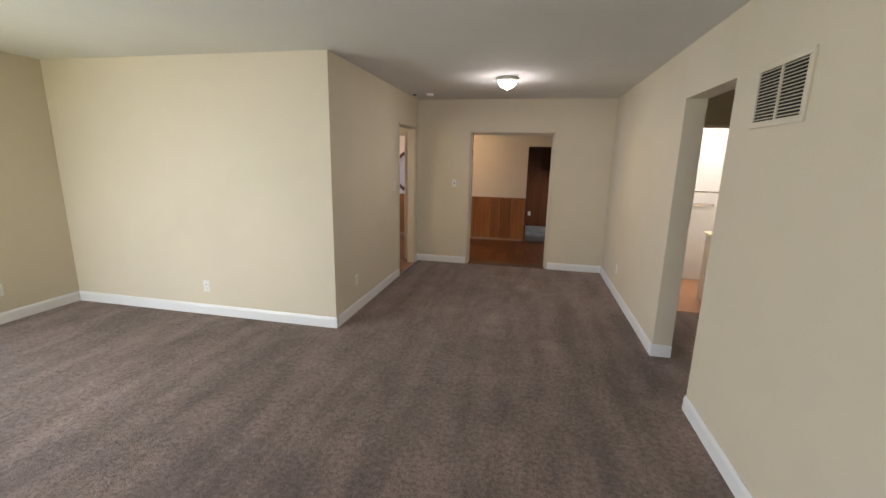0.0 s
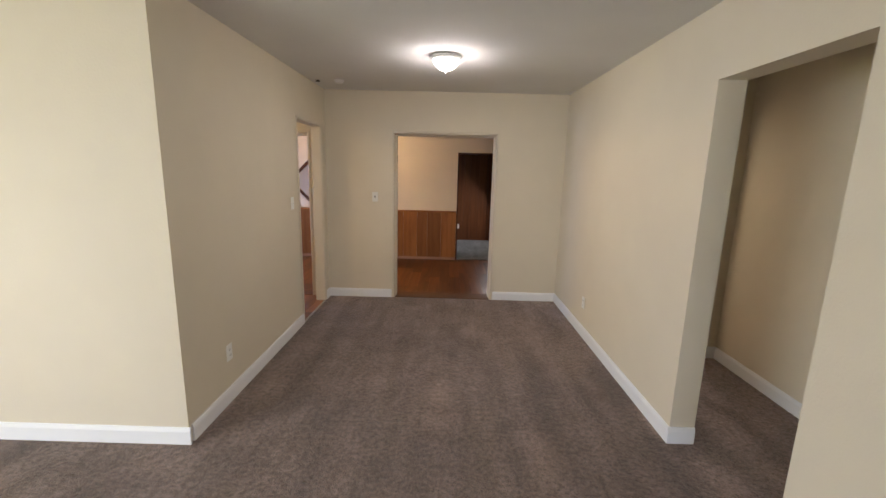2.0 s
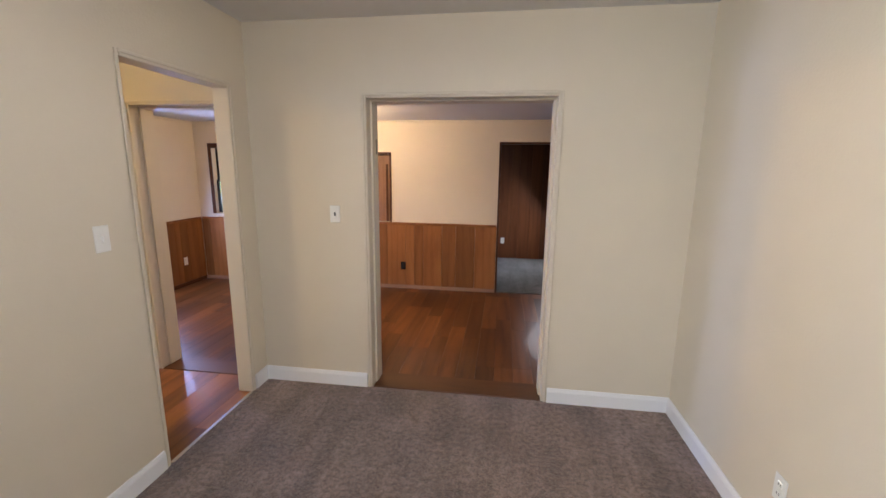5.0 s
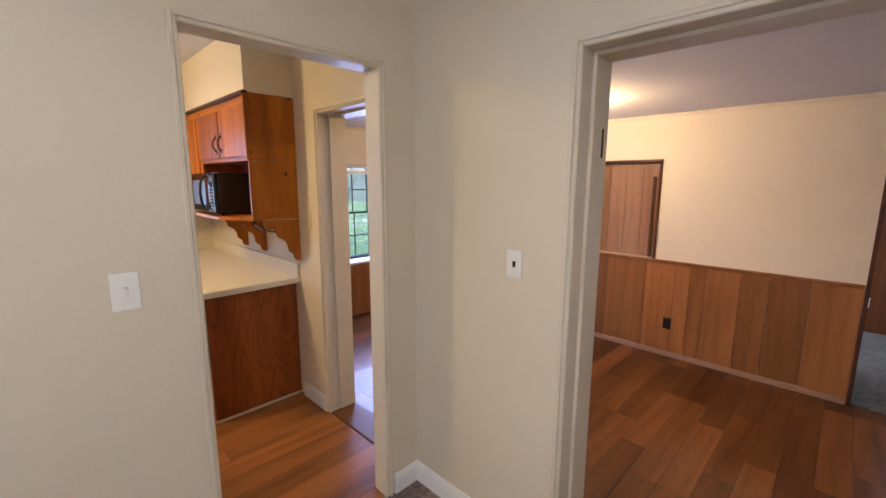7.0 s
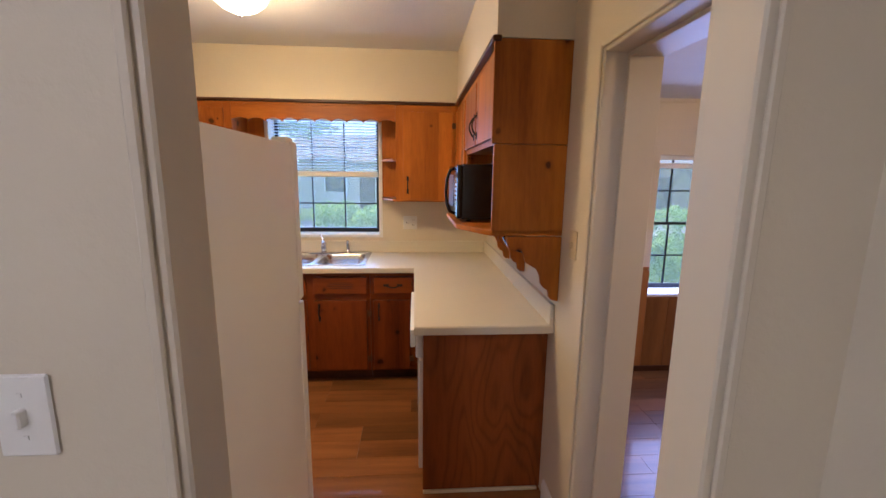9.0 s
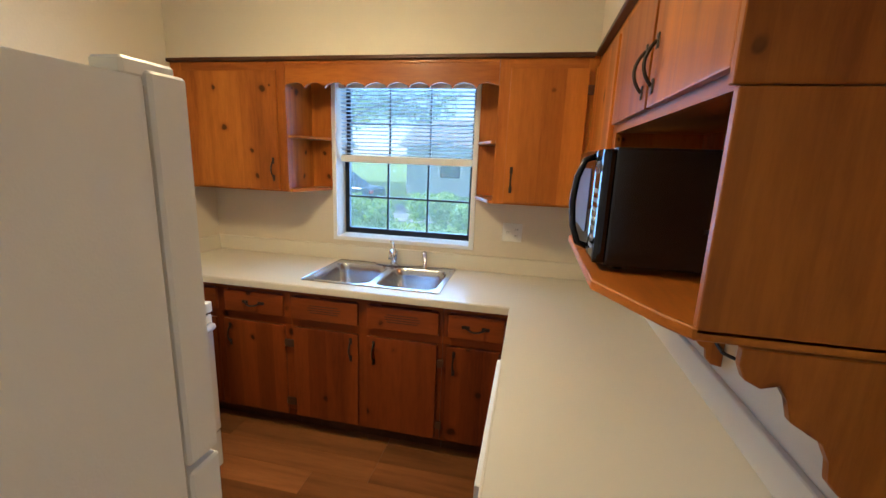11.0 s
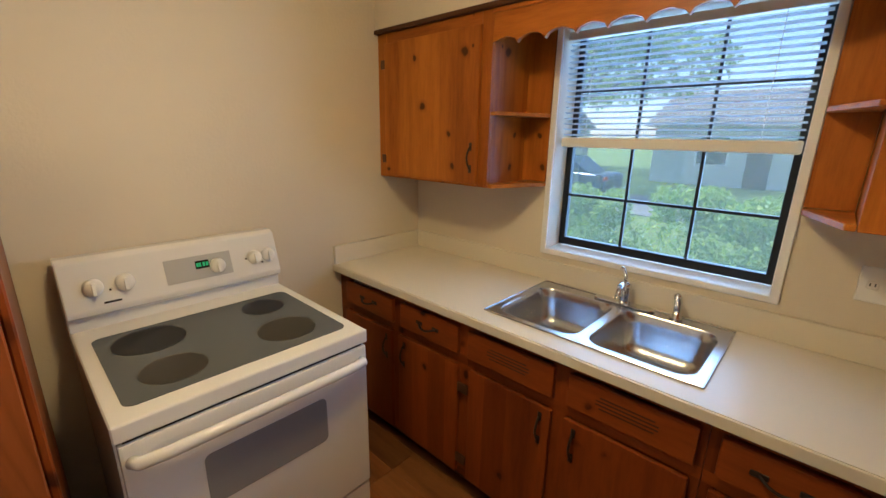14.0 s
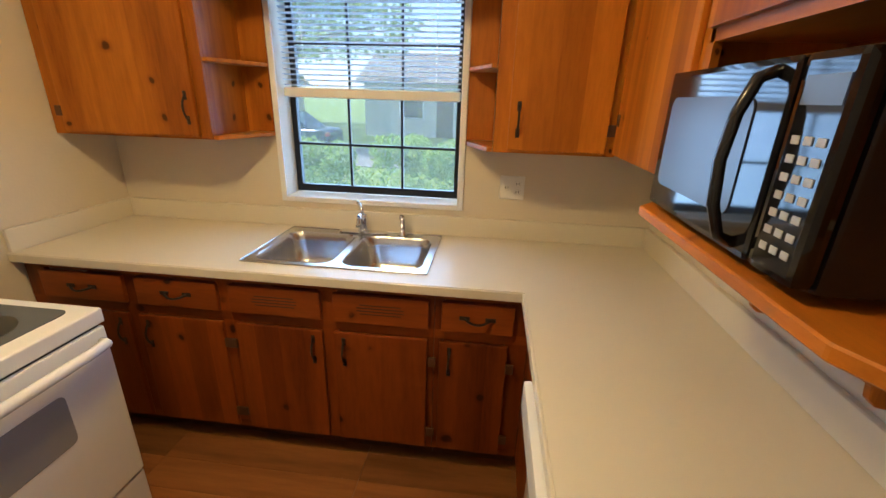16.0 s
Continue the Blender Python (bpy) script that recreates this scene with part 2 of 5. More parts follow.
def carpet_material(name, colour):
    m = mat(name, colour, 0.95, spec=0.1)
    p = coords(m)
    tuft = noise_out(m, p, 95, 3, 0.7)
    clump = noise_out(m, p, 34, 5, 0.7)
    streak = noise_out(m, coords(m, (1.0, 0.16, 1)), 5.5, 3, 0.55)
    foot = noise_out(m, p, 3.3, 5, 0.62, 0.6)
    big = noise_out(m, p, 0.9, 4, 0.6)
    c = ramp(m, tuft, [(0.34, scale3(colour, 0.35)), (0.66, scale3(colour, 1.55))])
    c = mix(m, 0.5, c, ramp(m, clump, [(0.38, scale3(colour, 0.3)), (0.62, scale3(colour, 1.6))]))
    c = mix(m, 0.9, c, ramp(m, streak, [(0.37, (0.70,) * 3), (0.63, (1.12,) * 3)]), "MULTIPLY")
    c = mix(m, 0.8, c, ramp(m, foot, [(0.38, (0.76,) * 3), (0.58, (1.06,) * 3)]), "MULTIPLY")
    c = mix(m, 0.9, c, ramp(m, big, [(0.35, (0.78,) * 3), (0.6, (1.06,) * 3)]), "MULTIPLY")
    link(m, c, bsdf(m).inputs["Base Color"])
    h = m.node_tree.nodes.new("ShaderNodeMath")
    h.operation = "ADD"
    link(m, tuft, h.inputs[0])
    link(m, clump, h.inputs[1])
    bump(m, h.outputs[0], 1.0, 0.02)
    bsdf(m).inputs["Sheen Weight"].default_value = 0.25
    return m


CARPET = carpet_material("taupe brown carpet", (0.315, 0.224, 0.184))
CARPET_GREY = carpet_material("grey indoor-outdoor carpet", (0.20, 0.20, 0.19))


def clear_glass(name, tint=(0.96, 0.98, 0.98)):
    m = bpy.data.materials.new(name)
    m.use_nodes = True
    nt = m.node_tree
    nt.nodes.remove(bsdf(m))
    tr = nt.nodes.new("ShaderNodeBsdfTransparent")
    tr.inputs[0].default_value = (*tint, 1)
    gl = nt.nodes.new("ShaderNodeBsdfGlossy")
    gl.inputs["Roughness"].default_value = 0.03
    fr = nt.nodes.new("ShaderNodeFresnel")
    ms = nt.nodes.new("ShaderNodeMixShader")
    nt.links.new(fr.outputs[0], ms.inputs[0])
    nt.links.new(tr.outputs[0], ms.inputs[1])
    nt.links.new(gl.outputs[0], ms.inputs[2])
    nt.links.new(ms.outputs[0], nt.nodes["Material Output"].inputs[0])
    return m


GLASS = clear_glass("window glass")
MIRROR = mat("mirror", (0.85, 0.85, 0.85), 0.02, 1.0)


def glowing(name, colour, strength):
    m = mat(name, (0.8, 0.8, 0.78), 0.3)
    bsdf(m).inputs["Emission Color"].default_value = (*colour, 1)
    bsdf(m).inputs["Emission Strength"].default_value = strength
    return m


# pale translucent sheet that puts a bright haze over the view outside
SCREEN = bpy.data.materials.new("insect screen with added haze")
SCREEN.use_nodes = True
SCREEN.node_tree.nodes.remove(bsdf(SCREEN))
_a = SCREEN.node_tree.nodes.new("ShaderNodeBsdfTransparent")
_b = SCREEN.node_tree.nodes.new("ShaderNodeBsdfTranslucent")
_b.inputs[0].default_value = (0.85, 0.92, 0.95, 1)
_m = node(SCREEN, "ShaderNodeMixShader", Fac=0.22)
link(SCREEN, _a.outputs[0], _m.inputs[1])
link(SCREEN, _b.outputs[0], _m.inputs[2])
link(SCREEN, _m.outputs[0], SCREEN.node_tree.nodes["Material Output"].inputs[0])
SHADE_COOL = glowing("lit frosted glass shade", (1.0, 0.96, 0.88), 1.1)
SHADE_WARM = glowing("lit warm frosted glass shade", (1.0, 0.80, 0.55), 1.1)
DISPLAY = glowing("green clock display", (0.05, 0.9, 0.25), 0.12)
bsdf(DISPLAY).inputs["Base Color"].default_value = (0.02, 0.12, 0.04, 1)

# ---- mesh helpers ----
ORIGIN = {}


def thing(name, at, label, category, group="", kind=""):
    ob = new(name)
    ob.location = at
    ob.empty_display_size = 0.1
    ORIGIN[ob] = Vector(at)
    return tagged(ob, label, category, group, kind)


def part(name, bm, material, parent, label="", smooth=False):
    """Links a bmesh, built in world places, as one mesh under a thing or part."""
    o = ORIGIN[parent]
    bmesh.ops.translate(bm, verts=bm.verts, vec=-o)
    me = bpy.data.meshes.new(name)
    for f in bm.faces:
        f.smooth = smooth
    bm.to_mesh(me)
    bm.free()
    me.materials.append(material)
    ob = new(name, me)
    ob.parent = parent
    ORIGIN[ob] = o
    if label:
        tagged(ob, label)
    return ob


def single(name, bm, material, label, category, group="", kind="", smooth=False, at=None):
    """A thing that is one mesh, with its origin at its base."""
    vs = [v.co for v in bm.verts]
    if at is None:
        at = Vector(((min(v.x for v in vs) + max(v.x for v in vs)) / 2, (min(v.y for v in vs) + max(v.y for v in vs)) / 2, min(v.z for v in vs)))
    at = Vector(at)
    bmesh.ops.translate(bm, verts=bm.verts, vec=-at)
    me = bpy.data.meshes.new(name)
    for f in bm.faces:
        f.smooth = smooth
    bm.to_mesh(me)
    bm.free()
    me.materials.append(material)
    ob = new(name, me)
    ob.location = at
    ORIGIN[ob] = at
    return tagged(ob, label, category, group, kind)


def block(x0, x1, y0, y1, z0, z1, bevel=0.0, bm=None, seg=1):
    """A box between two corners, with eased edges, added to bm."""
    t = bmesh.new()
    bmesh.ops.create_cube(t, size=1)
    for v in t.verts:
        v.co = Vector((x0 + (v.co.x + 0.5) * (x1 - x0), y0 + (v.co.y + 0.5) * (y1 - y0), z0 + (v.co.z + 0.5) * (z1 - z0)))
    if bevel:
        bmesh.ops.bevel(t, geom=t.edges[:], offset=bevel, segments=seg, affect="EDGES", profile=0.7)
    return join(bm, t)


def join(bm, t):
    if bm is None:
        return t
    me = bpy.data.meshes.new("tmp")
    t.to_mesh(me)
    t.free()
    bm.from_mesh(me)
    bpy.data.meshes.remove(me)
    return bm


def prism(outline, axis, a, b, bm=None, bevel=0.0):
    """An outline of (u, v) pushed along an axis from a to b. x: u=y, v=z; y: u=x, v=z; z: u=x, v=y."""
    t = bmesh.new()
    put = {"x": lambda u, v: (a, u, v), "y": lambda u, v: (u, a, v), "z": lambda u, v: (u, v, a)}[axis]
    f = t.faces.new([t.verts.new(put(u, v)) for u, v in outline])
    r = bmesh.ops.extrude_face_region(t, geom=[f])
    d = Vector({"x": (b - a, 0, 0), "y": (0, b - a, 0), "z": (0, 0, b - a)}[axis])
    bmesh.ops.translate(t, verts=[v for v in r["geom"] if isinstance(v, bmesh.types.BMVert)], vec=d)
    bmesh.ops.recalc_face_normals(t, faces=t.faces[:])
    if bevel:
        bmesh.ops.bevel(t, geom=t.edges[:], offset=bevel, segments=1, affect="EDGES")
    return join(bm, t)


def lathe(profile, centre, axis="z", seg=24, bm=None):
    """A turned shape: (radius, height) pairs round an axis through centre."""
    t = bmesh.new()
    rings = []
    for r, h in profile:
        ring = []
        for i in range(seg):
            a = 2 * math.pi * i / seg
            c, s = r * math.cos(a), r * math.sin(a)
            ring.append(t.verts.new(Vector({"z": (c, s, h), "x": (h, c, s), "y": (s, h, c)}[axis]) + Vector(centre)))
        rings.append(ring)
    for a, b in zip(rings, rings[1:]):
        for i in range(seg):
            t.faces.new((a[i], a[(i + 1) % seg], b[(i + 1) % seg], b[i]))
    for ring in (rings[0], rings[-1]):
        t.faces.new(ring)
    bmesh.ops.recalc_face_normals(t, faces=t.faces[:])
    return join(bm, t)


def tube(points, r, bm=None, seg=8, closed=False):
    """A round bar along points."""
    t = bmesh.new()
    pts = [Vector(p) for p in points]
    rings = []
    side = None
    for i, p in enumerate(pts):
        d = (pts[min(i + 1, len(pts) - 1)] - pts[max(i - 1, 0)]).normalized()
        if side is None:
            side = d.orthogonal().normalized()
        side = (side - d * side.dot(d)).normalized()
        up = d.cross(side)
        rings.append([t.verts.new(p + (side * math.cos(2 * math.pi * k / seg) + up * math.sin(2 * math.pi * k / seg)) * r) for k in range(seg)])
    for a, b in zip(rings, rings[1:]):
        for k in range(seg):
            t.faces.new((a[k], a[(k + 1) % seg], b[(k + 1) % seg], b[k]))
    t.faces.new(rings[0])
    t.faces.new(rings[-1])
    bmesh.ops.recalc_face_normals(t, faces=t.faces[:])
    return join(bm, t)


def rounded(w, h, r, seg=5, cx=0.0, cy=0.0):
    """The outline of a rounded rectangle."""
    out = []
    for sx, sy, a0 in ((1, 1, 0), (-1, 1, 90), (-1, -1, 180), (1, -1, 270)):
        for i in range(seg + 1):
            a = radians(a0 + 90 * i / seg)
            out.append((cx + sx * (w / 2 - r) + r * math.cos(a), cy + sy * (h / 2 - r) + r * math.sin(a)))
    return out


def wall(name, axis, a0, a1, t0, t1, z0, z1, openings=(), material=None, label="", n=0):
    """A thick wall along an axis with openings (a0, a1, z0, z1) cut through it."""
    us = sorted({a0, a1, *(o[0] for o in openings), *(o[1] for o in openings)})
    zs = sorted({z0, z1, *(o[2] for o in openings), *(o[3] for o in openings)})
    inside = lambda u, z: any(o[0] < u < o[1] and o[2] < z < o[3] for o in openings)
    t = bmesh.new()
    solid = {(i, k): not inside((us[i] + us[i + 1]) / 2, (zs[k] + zs[k + 1]) / 2) for i in range(len(us) - 1) for k in range(len(zs) - 1)}
    P = (lambda u, d, z: (u, d, z)) if axis == "x" else (lambda u, d, z: (d, u, z))
    cache = {}

    def V(u, d, z):
        key = (u, d, z)
        if key not in cache:
            cache[key] = t.verts.new(P(u, d, z))
        return cache[key]

    for (i, k), s in solid.items():
        if not s:
            continue
        ua, ub, za, zb = us[i], us[i + 1], zs[k], zs[k + 1]
        for d in (t0, t1):
            t.faces.new((V(ua, d, za), V(ub, d, za), V(ub, d, zb), V(ua, d, zb)))
        if not solid.get((i - 1, k)):
            t.faces.new((V(ua, t0, za), V(ua, t1, za), V(ua, t1, zb), V(ua, t0, zb)))
        if not solid.get((i + 1, k)):
            t.faces.new((V(ub, t0, za), V(ub, t1, za), V(ub, t1, zb), V(ub, t0, zb)))
        if not solid.get((i, k - 1)):
            t.faces.new((V(ua, t0, za), V(ub, t0, za), V(ub, t1, za), V(ua, t1, za)))
        if not solid.get((i, k + 1)):
            t.faces.new((V(ua, t0, zb), V(ub, t0, zb), V(ub, t1, zb), V(ua, t1, zb)))
    bmesh.ops.recalc_face_normals(t, faces=t.faces[:])
    return single(name, t, material or CREAM, label or "cream painted plaster wall, lightly textured", "wall", kind="structure")

# ---- structure ----
CEILING = 2.48
X_L, X_R = -1.74, 1.10          # dining part's side walls
Y_FAR = 6.33                    # wall between dining, kitchen and den
Y_PIER = 3.44                   # living room's face of the kitchen wall
X_W = -4.80                     # outer wall
TN = 0.19                       # that wall's thickness
X_KE = X_L - 0.10               # kitchen's face of the wall to the dining part
Y_KS = Y_PIER + 0.13            # kitchen's back wall
DEN = -0.17                     # den floor, one step down
Y_DN = 9.42                     # den's far wall
X_DW = -4.62
DEN_CEIL = 2.21
T = 0.12
LD = (5.385, 6.135, -0.02, 2.05)   # kitchen doorway
DR = (-0.925, 0.285, -0.2, 2.01)  # den doorway
KD = (-2.64, -1.95, -0.2, 1.985)  # kitchen to den
RO = (2.77, 3.58, -0.02, 2.09)    # opening to the hallway
KW = (4.50, 5.39, 1.05, 2.05)   # kitchen window

wall("wall_dining_west", "y", Y_PIER + 0.13, Y_FAR, X_KE, X_L, -0.02, CEILING, [LD])
wall("wall_living_north", "x", X_W, X_L, Y_PIER, Y_KS, -0.02, CEILING)
wall("wall_dining_north", "x", X_W, 2.6, Y_FAR, Y_FAR + TN, -0.3, CEILING, [DR, KD])
wall("wall_east", "y", LR_Y0, Y_FAR, X_R, X_R + 0.15, -0.02, CEILING, [RO])
wall("wall_living_west", "y", LR_Y0, Y_PIER, X_W - 0.2, X_W, -0.02, CEILING, [(-1.2, 1.8, 0.5, 2.05)])
wall("wall_kitchen_west", "y", Y_PIER, Y_FAR + TN, X_W - 0.2, X_W, -0.02, CEILING, [KW])
wall("wall_living_south", "x", X_W - 0.2, X_R + 0.15, LR_Y0 - 0.15, LR_Y0, -0.02, CEILING, [(-0.42, 1.0, 0.6, 2.08)])
DW_W = (7.75, 8.70, 0.55, 1.76)
DW_N = (-4.35, -3.66, 0.86, 1.83)
PASS = (-2.3, -1.62, 0.805, 1.76)
SUN = (-0.07, 0.72, -0.3, 1.90)
wall("wall_den_west", "y", Y_FAR + TN, Y_DN + T, X_DW - 0.22, X_DW, -0.3, DEN_CEIL + 0.2, [DW_W])
wall("wall_den_north", "x", X_DW, 2.4, Y_DN, Y_DN + T, -0.3, DEN_CEIL + 0.2, [DW_N, PASS, SUN])
wall("wall_den_east", "y", Y_FAR + TN, Y_DN + T, 2.4, 2.52, -0.3, DEN_CEIL + 0.2)


def slab(name, x0, x1, y0, y1, z0, z1, m, label, category):
    return single(name, block(x0, x1, y0, y1, z0, z1), m, label, category, kind="structure")


slab("floor_carpet", X_W, X_R, LR_Y0, Y_PIER, -0.12, 0, CARPET, "worn taupe brown cut-pile carpet with vacuum streaks", "carpet")
slab("floor_carpet_dining", X_L, X_R, Y_PIER, Y_FAR, -0.12, 0, CARPET, "worn taupe brown cut-pile carpet with traffic marks", "carpet")
slab("floor_carpet_hallway", X_R, 2.3, 1.5, 6.0, -0.12, 0.0, CARPET, "taupe brown hallway carpet", "carpet")
slab("ceiling", X_W, X_R + 0.15, LR_Y0, Y_FAR + TN, CEILING, CEILING + 0.1, CEIL, "white textured plaster ceiling", "ceiling")
slab("ceiling_den", X_DW, 2.4, Y_FAR + TN, Y_DN + T, DEN_CEIL, DEN_CEIL + 0.08, CEIL, "white den ceiling", "ceiling")
slab("subfloor_kitchen", X_W, X_KE, Y_KS, Y_FAR, -0.14, -0.012, SUBFLOOR, "dark subfloor in the joints between planks", "floor")
slab("subfloor_den", X_DW, 2.4, Y_FAR + TN, Y_DN, DEN - 0.12, DEN - 0.012, DARK_GAP, "dark subfloor in the joints between planks", "floor")

# baseboards
BASE_H = 0.105


def baseboard(axis, a0, a1, d, side, z=0.0, h=BASE_H, m=None):
    prof = [(0, 0), (0.014, 0), (0.014, h - 0.025), (0.009, h - 0.008), (0.006, h), (0, h)]
    if axis == "x":
        t = prism([(d + side * u, z + v) for u, v in prof], "x", a0, a1)
    else:
        t = prism([(d + side * u, z + v) for u, v in prof], "y", a0, a1)
    return single("baseboard", t, m or WHITE_TRIM, "white painted wooden baseboard along the wall", "baseboard", kind="structure")


baseboard("y", LD[0] - 0.07 - 1.85, LD[0] - 0.03, X_L, 1)
baseboard("y", LD[1] + 0.04, Y_FAR, X_L, 1)
baseboard("x", X_L + 0.014, DR[0] - 0.03, Y_FAR, -1)
baseboard("x", DR[1] + 0.03, X_R, Y_FAR, -1)
baseboard("y", RO[1], Y_FAR - 0.014, X_R, -1)
baseboard("y", LR_Y0, RO[0], X_R, -1)
baseboard("x", X_W, X_L + 0.014, Y_PIER, -1)
baseboard("y", LR_Y0, Y_PIER - 0.014, X_W, 1)
baseboard("x", KD[0] - 0.33, KD[0] - 0.03, Y_FAR, -1)
baseboard("x", X_R - 0.014, X_R + 0.15, RO[1], -1)


def casing(name, axis, a0, a1, top, d0, d1, z0, label, stop=True, both=True):
    """A plain painted door lining with a narrow raised edge, hinge leaf left on one jamb."""
    ob = thing(name, ((a0 + a1) / 2, (d0 + d1) / 2, z0) if axis == "x" else ((d0 + d1) / 2, (a0 + a1) / 2, z0), label, "door frame", kind="structure")
    B = (lambda u0, u1, e0, e1, za, zb, bv: block(u0, u1, e0, e1, za, zb, bv)) if axis == "x" else (lambda u0, u1, e0, e1, za, zb, bv: block(e0, e1, u0, u1, za, zb, bv))
    w = 0.018
    part("jamb", B(a0 - w + 0.002, a0 + 0.006, d0 - 0.004, d1 + 0.004, z0, top + w, 0.004), CREAM_TRIM, ob)
    part("jamb", B(a1 - 0.006, a1 + w - 0.002, d0 - 0.004, d1 + 0.004, z0, top + w, 0.004), CREAM_TRIM, ob)
    part("head", B(a0 + 0.006, a1 - 0.006, d0 - 0.004, d1 + 0.004, top - 0.006, top + w, 0.004), CREAM_TRIM, ob)
    for e0, e1 in ((d0 - 0.013, d0 - 0.004), (d1 + 0.004, d1 + 0.013)):
        part("bead", B(a0 - w - 0.006, a0 - w + 0.010, e0, e1, z0, top + w + 0.006, 0.003), CREAM_TRIM, ob)
        part("bead", B(a1 + w - 0.010, a1 + w + 0.006, e0, e1, z0, top + w + 0.006, 0.003), CREAM_TRIM, ob)
        part("bead", B(a0 - w + 0.010, a1 + w - 0.010, e0, e1, top + w - 0.010, top + w + 0.006, 0.003), CREAM_TRIM, ob)
    if stop:
        m = d0 + 0.075
        part("stop", B(a0 + 0.006, a0 + 0.020, m, d1 + 0.003, z0, top - 0.006, 0.002), CREAM_TRIM, ob)
        part("stop", B(a1 - 0.020, a1 - 0.006, m, d1 + 0.003, z0, top - 0.006, 0.002), CREAM_TRIM, ob)
        part("stop", B(a0 + 0.020, a1 - 0.020, m, d1 + 0.003, top - 0.020, top - 0.006, 0.002), CREAM_TRIM, ob)
    return ob


casing("door_frame_kitchen", "y", LD[0], LD[1], LD[3], X_KE, X_L, 0.0, "cream painted door lining without a door", stop=False)
fr = casing("door_frame_den", "x", DR[0], DR[1], DR[3], Y_FAR, Y_FAR + TN, 0.0, "cream painted den door lining without a door")
part("hinge", block(DR[0] + 0.0195, DR[0] + 0.0225, Y_FAR + 0.145, Y_FAR + 0.157, 1.66, 1.76), IRON, fr, "old dark hinge leaf")
casing("door_frame_breakfast", "x", KD[0], KD[1], KD[3], Y_FAR, Y_FAR + TN, 0.0, "cream painted door lining between kitchen and den")

# ---- hallway and bath beyond the opening ----
HN = 4.80
wall("wall_hallway_east", "y", 1.4, HN + T, 2.15, 2.27, -0.02, CEILING)
wall("wall_hallway_north", "x", X_R + 0.15, 2.15, HN, HN + T, -0.02, CEILING, [(1.28, 2.04, -0.02, 2.0)])
wall("wall_hallway_south", "x", X_R + 0.15, 2.27, 1.28, 1.4, -0.02, CEILING)
wall("wall_bath_east", "y", HN + T, Y_FAR, 3.0, 3.12, -0.02, CEILING)
wall("wall_bath_south", "x", 2.27, 3.12, HN, HN + T, -0.02, CEILING)
slab("ceiling_hallway", X_R + 0.15, 3.12, 1.28, Y_FAR, 2.44, 2.54, CEIL, "white hallway ceiling", "ceiling")
BATH_TILE = painted("tan vinyl bathroom floor", (0.50, 0.26, 0.14), 0.35, 0.1)
slab("floor_bath", X_R + 0.15, 3.0, HN + 0.02, Y_FAR, -0.02, 0.006, BATH_TILE, "tan vinyl bathroom floor", "floor")
casing("door_frame_bath", "x", 1.28, 2.04, 2.0, HN, HN + T, 0.0, "cream painted bathroom door lining")
baseboard("y", 1.4, HN - 0.014, 2.15, -1)
baseboard("x", 2.07, 2.15, HN, -1)
sur = thing("bath_surround", (1.9, Y_FAR - 0.03, 0), "glossy white bath wall panels with a grab rail", "bath panel")
part("lower_panel", block(1.28, 2.9, Y_FAR - 0.03, Y_FAR - 0.004, 0.01, 1.24, 0.004), WHITE_ENAMEL, sur)
part("upper_panel", block(1.28, 2.9, Y_FAR - 0.02, Y_FAR - 0.004, 1.26, 2.15, 0.004), WHITE_ENAMEL, sur)
part("rail", block(1.28, 2.9, Y_FAR - 0.04, Y_FAR - 0.004, 1.243, 1.257), STEEL, sur, "dark steel joint rail")
part("grab_bar", tube([(2.05, Y_FAR - 0.03, 1.06), (2.05, Y_FAR - 0.07, 1.08), (2.45, Y_FAR - 0.07, 1.08), (2.45, Y_FAR - 0.03, 1.06)], 0.012), CHROME, sur, "chrome grab bar")
van = thing("bath_vanity", (2.3, 5.2, 0), "white bathroom vanity with a pale top", "vanity")
part("body", block(2.08, 2.6, HN + T + 0.02, 5.4, 0.01, 0.80, 0.004), WHITE_ENAMEL, van)
part("top", block(2.06, 2.62, HN + T + 0.01, 5.42, 0.80, 0.84, 0.008), LAMINATE, van)
hatch = thing("ceiling_hatch", (1.7, 4.0, 2.43), "flat cream attic hatch in a raised frame", "hatch")
part("panel", block(1.4, 1.98, 3.62, 4.42, 2.428, 2.4395, 0.002), CEIL, hatch)
part("frame", prism([(1.36, 3.58), (2.02, 3.58), (2.02, 3.62), (1.36, 3.62)], "z", 2.415, 2.4395), CREAM_TRIM, hatch)
part("frame", prism([(1.36, 4.42), (2.02, 4.42), (2.02, 4.46), (1.36, 4.46)], "z", 2.415, 2.4395), CREAM_TRIM, hatch)


